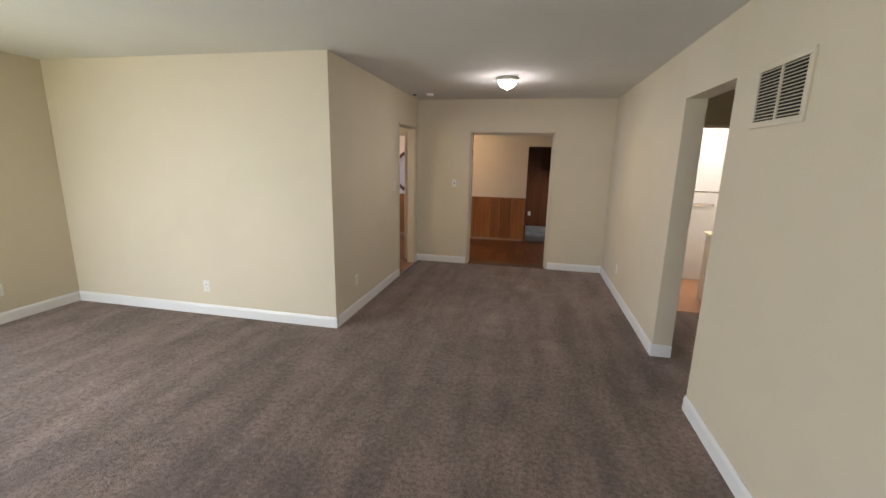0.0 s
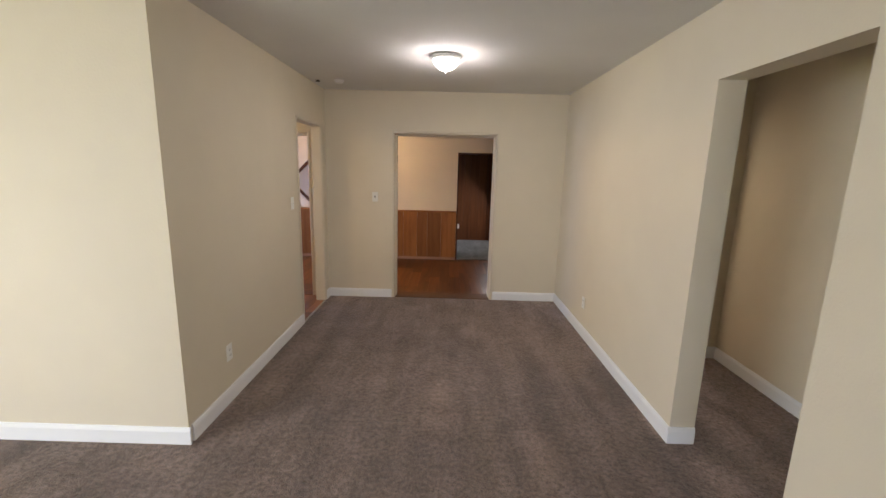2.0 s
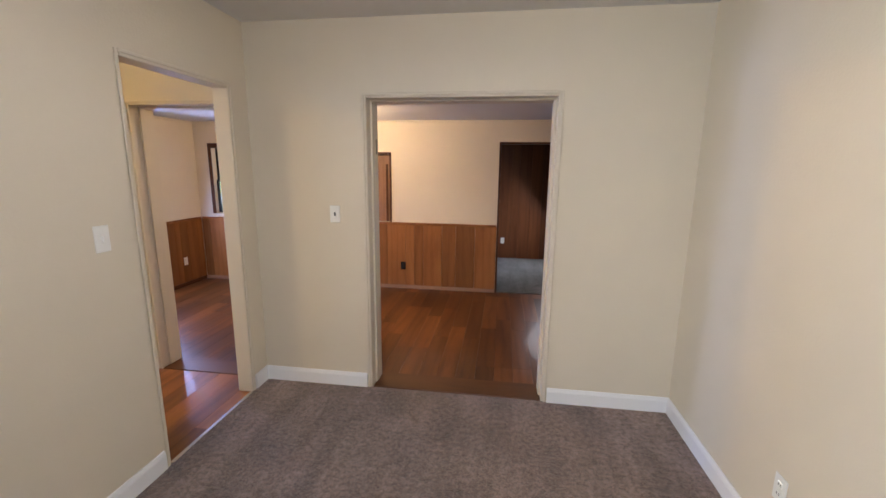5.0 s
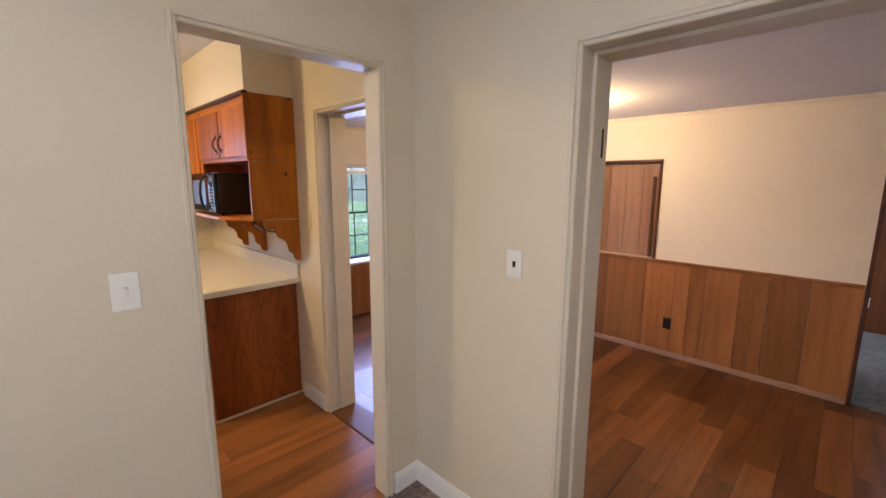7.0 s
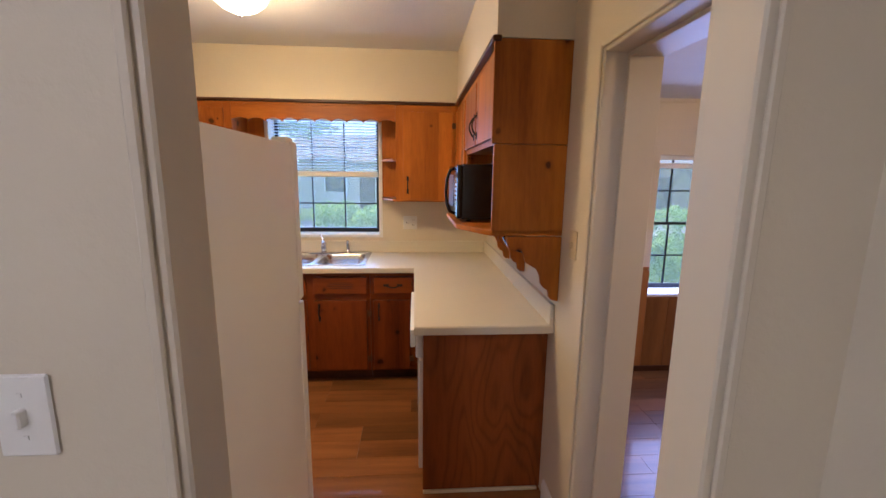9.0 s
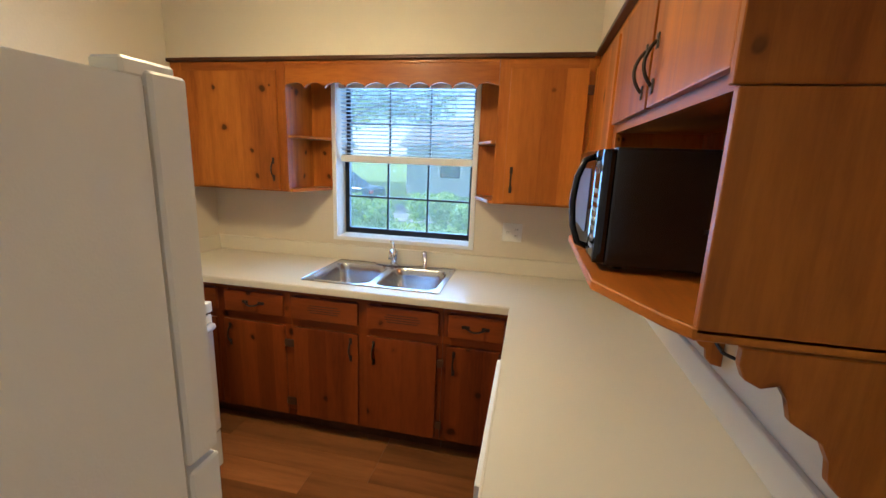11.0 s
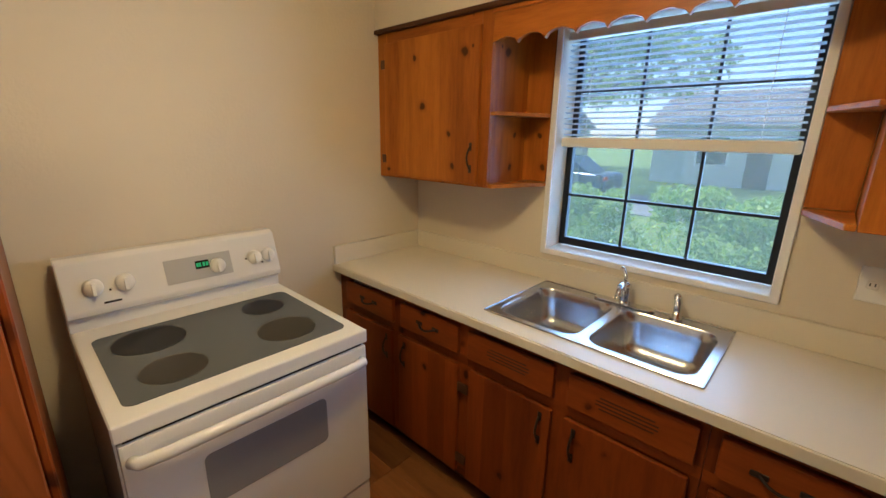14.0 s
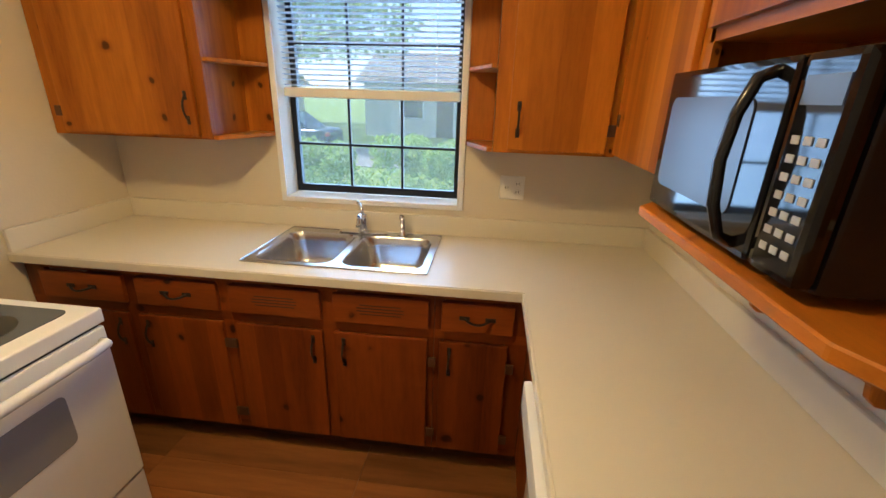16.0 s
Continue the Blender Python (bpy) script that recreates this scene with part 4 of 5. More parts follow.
def upper_cabinet(y0, y1, dy0, dy1, hy, gy, label):
    ob = thing("wall_cabinet", ((X_W + UF) / 2, (y0 + y1) / 2, UZ0), label, "cabinet", "wall cabinets round the window")
    upper_shell(ob, y0, y1)
    part("face_stile", block(UF - 0.02, UF, y0, dy0 + 0.008, UZ0, UZ1 - 0.002, 0.002), PINE, ob)
    part("face_stile", block(UF - 0.02, UF, dy1 - 0.008, y1, UZ0, UZ1 - 0.002, 0.002), PINE, ob)
    part("face_rail", block(UF - 0.02, UF, dy0 + 0.008, dy1 - 0.008, UZ0, UZ0 + 0.03), PINE_Y, ob)
    part("face_rail", block(UF - 0.02, UF, dy0 + 0.008, dy1 - 0.008, 2.025, UZ1 - 0.002), PINE_Y, ob)
    d = front("door", "x", UF + 0.001, dy0, dy1, UZ0 + 0.012, 2.04, ob, PINE)
    pull(UF + 0.019, "x", hy, UZ0 + 0.13, True, d)
    for z in (UZ0 + 0.1, 1.94):
        hinge(UF + 0.019, "x", gy, z, d)
    return ob


upper_cabinet(Y_KS + 0.004, 4.335, 3.645, 4.285, 4.25, 3.635, "orange knotty pine wall cabinet with one wide door")
upper_cabinet(5.548, 6.028, 5.605, 5.985, 5.64, 5.998, "orange knotty pine wall cabinet beside the window")


def corner_shelf(y0, y1, inner, label):
    """Open display shelves with cut corners beside the window. inner: +1 if the cabinet lies at y0."""
    ob = thing("open_shelf", (X_W + 0.15, (y0 + y1) / 2, UZ0), label, "shelf", "open shelves beside the window")
    a, b = (y0, y1) if inner > 0 else (y1, y0)
    for z, th in ((UZ0, 0.018), (1.675, 0.016)):
        out = [(X_W + 0.002, a), (UF - 0.002, a), (UF - 0.002, a + (b - a) * 0.18), (X_W + 0.06, b), (X_W + 0.002, b)]
        part("shelf", prism(out, "z", z, z + th, bevel=0.002), PINE_Y, ob)
    part("back", block(X_W + 0.002, X_W + 0.012, min(a, b), max(a, b), UZ0 + 0.02, 2.10), PINE, ob)
    return ob


corner_shelf(4.337, KW[0] - 0.033, 1, "open pine corner shelves with two boards")
corner_shelf(KW[1] + 0.032, 5.546, -1, "narrow open pine corner shelves with two boards")

# scalloped valance over the window
vy0, vy1 = 4.337, 5.546
out = [(vy0, UZ1 - 0.003), (vy0, 1.965)]
N = 96
for i in range(N + 1):
    s = i / N
    u = abs(2 * s - 1)
    k = (u * 4.5) % 1.0
    lobe = math.sin(math.pi * k) ** 1.2 * 0.017
    notch = -0.012 if min(k, 1 - k) < 0.06 else 0.0
    out.append((vy0 + 0.06 + (vy1 - vy0 - 0.12) * s, 1.962 + lobe + notch))
out += [(vy1, 1.965), (vy1, UZ1 - 0.003)]
val = thing("valance", (UF - 0.01, (vy0 + vy1) / 2, 1.95), "scalloped orange pine valance over the window", "valance")
part("board", prism(out, "x", UF - 0.02, UF - 0.001), PINE_Y, val)
part("cleat", block(UF - 0.045, UF - 0.021, vy0 + 0.02, vy1 - 0.02, UZ1 - 0.05, UZ1 - 0.004, 0.002), PINE_Y, val)
part("top_strip", block(UF - 0.001, UF + 0.006, vy0, vy1, UZ1 - 0.032, UZ1 - 0.0145, 0.002), PINE_Y, val)
single("cornice", block(UF - 0.015, UF + 0.026, Y_KS + 0.002, ND - 0.03, UZ1 - 0.014, UZ1 + 0.006, 0.003), DARK_TRIM, "dark stained pine moulding under the soffit", "moulding", kind="structure")
single("cornice", block(UF + 0.026, X_END + 0.012, ND - 0.03, ND + 0.005, UZ1 - 0.014, UZ1 + 0.006, 0.003), DARK_TRIM, "dark stained pine moulding under the soffit", "moulding", kind="structure")

# side-wall uppers with a microwave shelf
su = thing("side_wall_cabinet", (-3.6, 6.18, 1.34), "orange knotty pine wall cabinet over a microwave shelf", "cabinet")
MS = 1.70
part("end_panel", block(X_END - 0.018, X_END, ND - 0.02, Y_FAR - 0.002, MS, UZ1 - 0.002, 0.002), PINE, su)
part("end_panel", block(X_END - 0.02, X_END - 0.002, ND - 0.01, Y_FAR - 0.002, 1.33, MS - 0.002, 0.002), PINE, su)
part("bottom", block(-3.90, X_END - 0.02, ND + 0.002, Y_FAR - 0.002, MS, MS + 0.02), PINE_X, su)
part("back", block(-3.90, X_END - 0.02, Y_FAR - 0.012, Y_FAR - 0.002, MS + 0.02, UZ1), PLY, su)
part("niche_back", block(-3.90, X_END - 0.02, Y_FAR - 0.008, Y_FAR - 0.002, 1.36, MS), PLY, su)
part("niche_side", block(-3.92, -3.90, ND + 0.002, Y_FAR - 0.002, 1.36, UZ1 - 0.002), PINE, su)
part("corner_body", block(UF + 0.001, -3.92, ND + 0.02, Y_FAR - 0.002, UZ0, UZ1 - 0.002), PINE, su)
part("face_rail", block(UF + 0.002, X_END - 0.02, ND, ND + 0.02, 2.03, UZ1 - 0.014), PINE_X, su)
part("face_rail", block(-3.90, X_END - 0.019, ND, ND + 0.02, MS - 0.002, MS + 0.035), PINE_X, su)
part("face_stile", block(-3.94, -3.88, ND, ND + 0.02, UZ0, 2.03), PINE, su)
part("face_stile", block(-3.44, -3.40, ND, ND + 0.02, MS + 0.035, 2.03), PINE, su)
d = front("door", "y", ND - 0.001, UF + 0.02, -3.93, UZ0 + 0.012, 2.04, su, PINE, -1)
hinge(ND - 0.019, "y", -4.46, 1.5, d, -1)
for x0, x1, hx in ((-3.885, -3.43, -3.47), (-3.41, X_END - 0.022, -3.37)):
    d = front("door", "y", ND - 0.001, x0, x1, MS + 0.025, 2.04, su, PINE, -1)
    pull(ND - 0.019, "y", hx, MS + 0.12, True, d, -1)
part("microwave_shelf", prism([(-3.90, Y_FAR - 0.002), (-3.90, 6.02), (-3.75, 5.892), (-3.17, 5.892), (X_END - 0.05, 5.985), (X_END - 0.002, ND - 0.012), (X_END - 0.002, Y_FAR - 0.002)], "z", 1.318, 1.34, bevel=0.003), PINE_X, su)


def bracket(x, parent):
    pts = [(Y_FAR - 0.002, 1.314), (6.09, 1.314), (6.09, 1.285)]
    prof = [(6.10, 1.262), (6.125, 1.25), (6.15, 1.258), (6.165, 1.235), (6.175, 1.20), (6.20, 1.185), (6.225, 1.17), (6.24, 1.14), (6.245, 1.105), (6.262, 1.085), (6.28, 1.075), (6.285, 1.045), (6.30, 1.03), (Y_FAR - 0.002, 1.025)]
    return part("bracket", prism(pts + prof, "x", x - 0.018, x, bevel=0.002), PINE, parent, "scrolled pine bracket")


bracket(X_END - 0.003, su)
bracket(-3.50, su)
bracket(-3.88, su)

# microwave
mx0, mx1, my0, my1, mz0, mz1 = -3.735, -3.255, 5.93, 6.30, 1.352, 1.625
mw = thing("microwave", ((mx0 + mx1) / 2, (my0 + my1) / 2, 1.34), "glossy black microwave oven with a bowed handle", "microwave")
part("case", block(mx0, mx1, my0, my1, mz0, mz1, 0.006, seg=2), BLACK_PLASTIC, mw)
GLOSS = mat("glossy black glass", (0.008, 0.008, 0.009), 0.06)
dr = part("door", block(mx0 + 0.002, mx1 - 0.095, my0 - 0.028, my0, mz0 + 0.005, mz1 - 0.004, 0.01, seg=2), GLOSS, mw)
part("door_window", prism([(x, z) for x, z in rounded(0.28, 0.17, 0.02, cx=(mx0 + mx1 - 0.13) / 2, cy=(mz0 + mz1) / 2)], "y", my0 - 0.030, my0 - 0.0275), mat("grey mesh window", (0.05, 0.05, 0.052), 0.28), dr, "grey meshed window")
cp = part("control_panel", block(mx1 - 0.092, mx1 - 0.002, my0 - 0.028, my0, mz0 + 0.005, mz1 - 0.004, 0.01, seg=2), GLOSS, mw)
KEY = mat("pale key print", (0.36, 0.36, 0.34), 0.4)
for r in range(7):
    for c in range(3):
        x = mx1 - 0.074 + c * 0.021
        z = mz0 + 0.035 + r * 0.022
        part("key", block(x, x + 0.014, my0 - 0.0295, my0 - 0.0278, z, z + 0.010, 0.0006), KEY, cp)
part("display", block(mx1 - 0.078, mx1 - 0.014, my0 - 0.0293, my0 - 0.0278, mz1 - 0.062, mz1 - 0.03), STOVE_GLASS, cp)
hx = mx1 - 0.135
part("handle", tube([(hx, my0 - 0.026, mz0 + 0.02), (hx, my0 - 0.05, mz0 + 0.03), (hx, my0 - 0.066, mz0 + 0.075), (hx, my0 - 0.072, (mz0 + mz1) / 2), (hx, my0 - 0.066, mz1 - 0.075), (hx, my0 - 0.05, mz1 - 0.03), (hx, my0 - 0.026, mz1 - 0.02)], 0.0085, seg=10), BLACK_PLASTIC, mw, "bowed black handle", smooth=True)
for x in (mx0 + 0.05, mx1 - 0.05):
    for y in (my0 + 0.04, my1 - 0.05):
        part("foot", lathe([(0.012, 0), (0.012, 0.013)], (x, y, 1.3395), seg=10), BLACK_PLASTIC, mw)
part("side_vent", block(mx1 - 0.0005, mx1 + 0.001, my0 + 0.2, my0 + 0.3, mz0 + 0.09, mz0 + 0.10), DARK_GAP, mw)
single("power_cord", tube([(-3.30, 6.28, 1.31), (-3.28, 6.2, 1.30), (-3.2, 6.13, 1.27), (-3.1, 6.14, 1.235), (-3.03, 6.2, 1.225), (-3.0, 6.26, 1.23), (-3.0, 6.322, 1.235)], 0.004, seg=6), BLACK_PLASTIC, "black microwave power cord looped below the shelf", "cord")
plate("x", -1, -3.0, Y_FAR, 1.235, "socket")

# sink
sk = thing("sink", ((SK[2] + SK[3]) / 2, (SK[0] + SK[1]) / 2, CT), "double-bowl stainless steel sink set in the worktop", "sink")


def bowl(cx, cy, w, l, depth):
    """A pressed bowl with rounded corners, open at the top, of thin steel."""
    t = bmesh.new()
    levels = [(0.0, 0.0), (0.006, -0.008), (0.012, -0.05), (0.022, -depth * 0.75), (0.04, -depth * 0.95), (0.075, -depth)]
    rings = []
    for inset, z in levels:
        rings.append([t.verts.new((x, y, CT + 0.004 + z)) for x, y in rounded(w - 2 * inset, l - 2 * inset, 0.065, 6, cx, cy)])
    for a, b in zip(rings, rings[1:]):
        n = len(a)
        for i in range(n):
            t.faces.new((a[i], a[(i + 1) % n], b[(i + 1) % n], b[i]))
    t.faces.new(rings[-1])
    bmesh.ops.recalc_face_normals(t, faces=t.faces[:])
    bmesh.ops.reverse_faces(t, faces=t.faces[:])
    return t


def deck():
    """The sink's rim, with two rounded holes, from strips round each bowl."""
    t = bmesh.new()
    ym = (SK[0] + SK[1]) / 2
    for y0, y1 in ((SK[0], ym), (ym, SK[1])):
        cx, cy = -4.485, (y0 + y1) / 2 + (0.008 if y0 < ym - 0.1 else -0.008)
        inn = rounded(0.40, 0.345, 0.065, 6, cx, cy)
        outer = []
        for x, y in inn:
            dx, dy = x - cx, y - cy
            k = max(abs(dx) / 0.2, abs(dy) / 0.1725)
            ox, oy = cx + dx / k, cy + dy / k
            fx = SK[2] if ox - cx <= -0.1999 else SK[3] if ox - cx >= 0.1999 else SK[2] + (ox - (cx - 0.2)) / 0.4 * (SK[3] - SK[2])
            fy = y0 if oy - cy <= -0.1724 else y1 if oy - cy >= 0.1724 else y0 + (oy - (cy - 0.1725)) / 0.345 * (y1 - y0)
            outer.append((fx, fy))
        n = len(inn)
        a = [t.verts.new((x, y, CT + 0.004)) for x, y in inn]
        b = [t.verts.new((x, y, CT + 0.004)) for x, y in outer]
        c = [t.verts.new((x, y, CT + 0.0005)) for x, y in outer]
        for i in range(n):
            j = (i + 1) % n
            for q in ((a[i], a[j], b[j], b[i]), (b[i], b[j], c[j], c[i])):
                if len({tuple(v.co) for v in q}) == 4:
                    t.faces.new(q)
    bmesh.ops.remove_doubles(t, verts=t.verts[:], dist=1e-5)
    bmesh.ops.recalc_face_normals(t, faces=t.faces[:])
    return t


part("rim", deck(), STEEL, sk)
ym = (SK[0] + SK[1]) / 2
for cy in ((SK[0] + ym) / 2 + 0.008, (ym + SK[1]) / 2 - 0.008):
    b = part("bowl", bowl(-4.485, cy, 0.40, 0.345, 0.17), STEEL, sk, smooth=True)
    part("drain", lathe([(0.002, 0.004), (0.028, 0.004), (0.04, 0.0065), (0.043, 0.002)], (-4.485, cy, CT - 0.166), seg=20), CHROME, b, "chrome drain ring", smooth=True)
for x0, x1, y0, y1 in ((SK[2], SK[3], SK[0], SK[0] + 0.006), (SK[2], SK[3], SK[1] - 0.006, SK[1]), (SK[2], SK[2] + 0.006, SK[0], SK[1]), (SK[3] - 0.006, SK[3], SK[0], SK[1])):
    part("lip", block(x0, x1, y0, y1, CT + 0.001, CT + 0.007, 0.002), STEEL, sk)
fa = thing("faucet", (-4.72, 4.925, CT + 0.005), "chrome single-lever kitchen faucet", "faucet")
part("base_plate", prism(rounded(0.05, 0.25, 0.024, 5, -4.722, 4.925), "z", CT + 0.0045, CT + 0.014, bevel=0.003), CHROME, fa)
part("body", lathe([(0.027, 0.012), (0.024, 0.03), (0.022, 0.075), (0.025, 0.085), (0.022, 0.1), (0.008, 0.106)], (-4.722, 4.925, CT), seg=20), CHROME, fa, smooth=True)
part("spout", tube([(-4.715, 4.925, CT + 0.05), (-4.69, 4.928, CT + 0.09), (-4.65, 4.935, CT + 0.118), (-4.60, 4.943, CT + 0.118), (-4.57, 4.95, CT + 0.098), (-4.566, 4.95, CT + 0.08)], 0.012, seg=12), CHROME, fa, smooth=True)
part("lever", tube([(-4.722, 4.925, CT + 0.10), (-4.73, 4.918, CT + 0.125), (-4.745, 4.90, CT + 0.15), (-4.75, 4.89, CT + 0.155)], 0.008, seg=10), CHROME, fa, smooth=True)
sp = thing("sprayer", (-4.715, 5.13, CT + 0.005), "chrome pull-out side sprayer", "sprayer")
part("base", lathe([(0.024, 0.0045), (0.022, 0.014), (0.015, 0.022), (0.013, 0.04), (0.005, 0.042)], (-4.715, 5.13, CT), seg=18), CHROME, sp, smooth=True)
part("head", tube([(-4.715, 5.13, CT + 0.04), (-4.713, 5.13, CT + 0.08), (-4.705, 5.13, CT + 0.10), (-4.685, 5.13, CT + 0.108)], 0.013, seg=12), CHROME, sp, smooth=True)

# range
rx0, rx1, ry0, ry1 = -3.80, -3.06, Y_KS + 0.03, 4.33
rg = thing("range", ((rx0 + rx1) / 2, (ry0 + ry1) / 2, 0), "white electric range with a grey ceramic cooktop", "stove")
part("body", block(rx0 + 0.004, rx1 - 0.004, ry0, ry1 - 0.01, 0.03, 0.862, 0.004), WHITE_ENAMEL, rg)
ck = part("cooktop", block(rx0, rx1, ry0 + 0.03, ry1 + 0.03, 0.860, 0.91, 0.01, seg=3), WHITE_ENAMEL, rg)
gcx, gcy = (rx0 + rx1) / 2, 4.045
part("cooktop_glass", prism(rounded(0.66, 0.50, 0.03, 5, gcx, gcy), "z", 0.9095, 0.9125), STOVE_GLASS, ck, "grey ceramic glass")
for bx, by, r, m in ((-3.625, 3.91, 0.078, BURNER), (-3.60, 4.155, 0.098, BURNER_LIGHT), (-3.24, 3.92, 0.105, BURNER), (-3.245, 4.17, 0.088, BURNER_LIGHT)):
    part("burner", lathe([(0.001, 0.9126), (r, 0.9126), (r, 0.9134), (0.001, 0.9134)], (bx, by, 0), seg=40), m, ck, "printed burner ring")
bp = prism([(ry0, 0.87), (ry0 + 0.085, 0.905), (ry0 + 0.085, 0.955), (ry0 + 0.11, 0.965), (ry0 + 0.115, 0.985), (ry0 + 0.065, 1.150), (ry0 + 0.045, 1.162), (ry0, 1.162)], "x", rx0, rx1, bevel=0.004)
bg = part("backguard", bp, WHITE_ENAMEL, rg)
FY = lambda z: ry0 + 0.115 - (z - 0.985) * 0.05 / 0.165


def guard_box(x0, x1, z0, z1, e0, e1):
    t = block(x0, x1, 0, 1, z0, z1)
    for v in t.verts:
        v.co.y = FY(v.co.z) + (e1 if v.co.y > 0.5 else e0)
    return t


ps = part("clock_panel", guard_box(-3.60, -3.36, 1.015, 1.105, -0.004, 0.002), mat("silver grey panel", (0.42, 0.42, 0.40), 0.35), bg, "silver grey clock panel")
part("display", guard_box(-3.515, -3.465, 1.055, 1.085, 0.001, 0.003), BLACK_PLASTIC, bg, "dark clock display")
for i, (a, b) in enumerate(((-3.512, -3.503), (-3.50, -3.491), (-3.486, -3.477), (-3.476, -3.468))):
    part("clock_digit", guard_box(a, b, 1.062, 1.078, 0.0025, 0.0035), DISPLAY, bg, "green clock figure")
for kx in (-3.755, -3.695, -3.565 + 0.02, -3.235, -3.145):
    z = 1.055 if kx > -3.6 and kx < -3.5 else 1.06
    k = part("knob", lathe([(0.030, -0.006), (0.029, 0.012), (0.025, 0.02), (0.004, 0.021)], (kx, FY(z), z), axis="y", seg=22), WHITE_PLASTIC, bg, "round white knob", smooth=True)
    part("grip", guard_box(kx - 0.005, kx + 0.005, z - 0.02, z + 0.02, 0.012, 0.032), WHITE_PLASTIC, k)
for dx, dz in ((-3.66, 1.055), (-3.725, 1.03), (-3.19, 1.04)):
    part("indicator", guard_box(dx - 0.003, dx + 0.003, dz, dz + 0.006, 0.0, 0.002), BLACK_PLASTIC, bg)
part("badge", guard_box(-3.215, -3.165, 1.0, 1.006, 0.0, 0.0015), BLACK_PLASTIC, bg, "small dark badge")
od = part("oven_door", block(rx0 + 0.008, rx1 - 0.008, ry1 - 0.008, ry1 + 0.03, 0.26, 0.851, 0.008, seg=2), WHITE_ENAMEL, rg)
part("window", prism(rounded(0.38, 0.17, 0.02, 4, (rx0 + rx1) / 2, 0.635), "y", ry1 + 0.029, ry1 + 0.032), OVEN_GLASS, od, "grey tinted window")
part("handle", tube([(rx0 + 0.03, ry1 + 0.03, 0.80), (rx0 + 0.04, ry1 + 0.055, 0.805), (rx0 + 0.10, ry1 + 0.066, 0.808), ((rx0 + rx1) / 2, ry1 + 0.07, 0.81), (rx1 - 0.10, ry1 + 0.066, 0.808), (rx1 - 0.04, ry1 + 0.055, 0.805), (rx1 - 0.03, ry1 + 0.03, 0.80)], 0.017, seg=10), WHITE_ENAMEL, od, "long white bar handle", smooth=True)
# near-black strip gives the gap above the oven door its shade
part("vent_gap", block(rx0 + 0.02, rx1 - 0.02, ry1 - 0.005, ry1 + 0.02, 0.8515, 0.8595), DARK_GAP, rg)
part("drawer", block(rx0 + 0.008, rx1 - 0.008, ry1 - 0.008, ry1 + 0.026, 0.06, 0.25, 0.008, seg=2), WHITE_ENAMEL, rg)
part("plinth", block(rx0 + 0.03, rx1 - 0.03, ry0, ry1 - 0.05, 0.0, 0.03), DARK_GAP, rg)

# fridge
fx0, fx1, fy0, fy1, fz = -2.78, -2.0, 4.50, 5.27, 1.68
fg = thing("refrigerator", ((fx0 + fx1) / 2, (fy0 + fy1) / 2, 0), "white textured top-freezer refrigerator beside the doorway", "refrigerator")
part("body", block(fx0 + 0.07, fx1, fy0, fy1, 0.03, fz - 0.01, 0.008, seg=2), FRIDGE_SKIN, fg)
part("freezer_door", block(fx0, fx0 + 0.062, fy0, fy1, 1.10, fz, 0.012, seg=3), FRIDGE_SKIN, fg)
part("fridge_door", block(fx0, fx0 + 0.062, fy0, fy1, 0.09, 1.09, 0.012, seg=3), FRIDGE_SKIN, fg)
part("back_panel", block(fx1 - 0.001, fx1 + 0.012, fy0 + 0.012, fy1 - 0.012, 0.05, fz - 0.03, 0.003), mat("dark grey painted steel", (0.075, 0.075, 0.075), 0.6), fg, "dark grey steel back panel")
part("gasket", block(fx0 + 0.06, fx0 + 0.072, fy0 + 0.01, fy1 - 0.01, 0.1, fz - 0.02), mat("grey gasket", (0.35, 0.34, 0.32), 0.7), fg)
part("hinge_cover", block(fx0 + 0.01, fx0 + 0.09, fy1 - 0.06, fy1 - 0.01, fz - 0.011, fz + 0.012, 0.004), WHITE_PLASTIC, fg)
part("grille", block(fx0 + 0.05, fx0 + 0.075, fy0 + 0.01, fy1 - 0.01, 0.0, 0.085), DARK_GAP, fg)
part("handle", block(fx0 - 0.035, fx0 - 0.012, fy0 + 0.03, fy0 + 0.055, 1.14, 1.45, 0.008), WHITE_PLASTIC, fg)
part("handle", block(fx0 - 0.035, fx0 - 0.012, fy0 + 0.03, fy0 + 0.055, 0.65, 1.05, 0.008), WHITE_PLASTIC, fg)
for z0, z1 in ((1.14, 1.45), (0.65, 1.05)):
    for z in (z0 + 0.02, z1 - 0.05):
        part("handle_mount", block(fx0 - 0.014, fx0 + 0.002, fy0 + 0.032, fy0 + 0.053, z, z + 0.03), WHITE_PLASTIC, fg)
for x in (fx0 + 0.1, fx1 - 0.06):
    for y in (fy0 + 0.05, fy1 - 0.05):
        part("foot", lathe([(0.02, 0), (0.018, 0.032)], (x, y, 0), seg=10), BLACK_PLASTIC, fg)

# pantry cupboard between fridge and range
pc = thing("pantry_cupboard", (-2.4, 3.95, 0), "tall dark-stained pine cupboard beside the range", "cupboard")
part("body", block(-2.945, X_KE - 0.005, Y_KS + 0.005, 4.42, 0.0, 1.5, 0.003), PLY, pc)
part("door", block(-2.962, -2.945, Y_KS + 0.02, 4.41, 0.08, 1.48, 0.004), BASE_PINE, pc)

# ---- den, one step down ----
window("window_2", "y", DW_W[0], DW_W[1], DW_W[2] + 0.012, DW_W[3], X_DW - 0.19, 1, 4, 2, "dark bronze sash window low in the den wall")
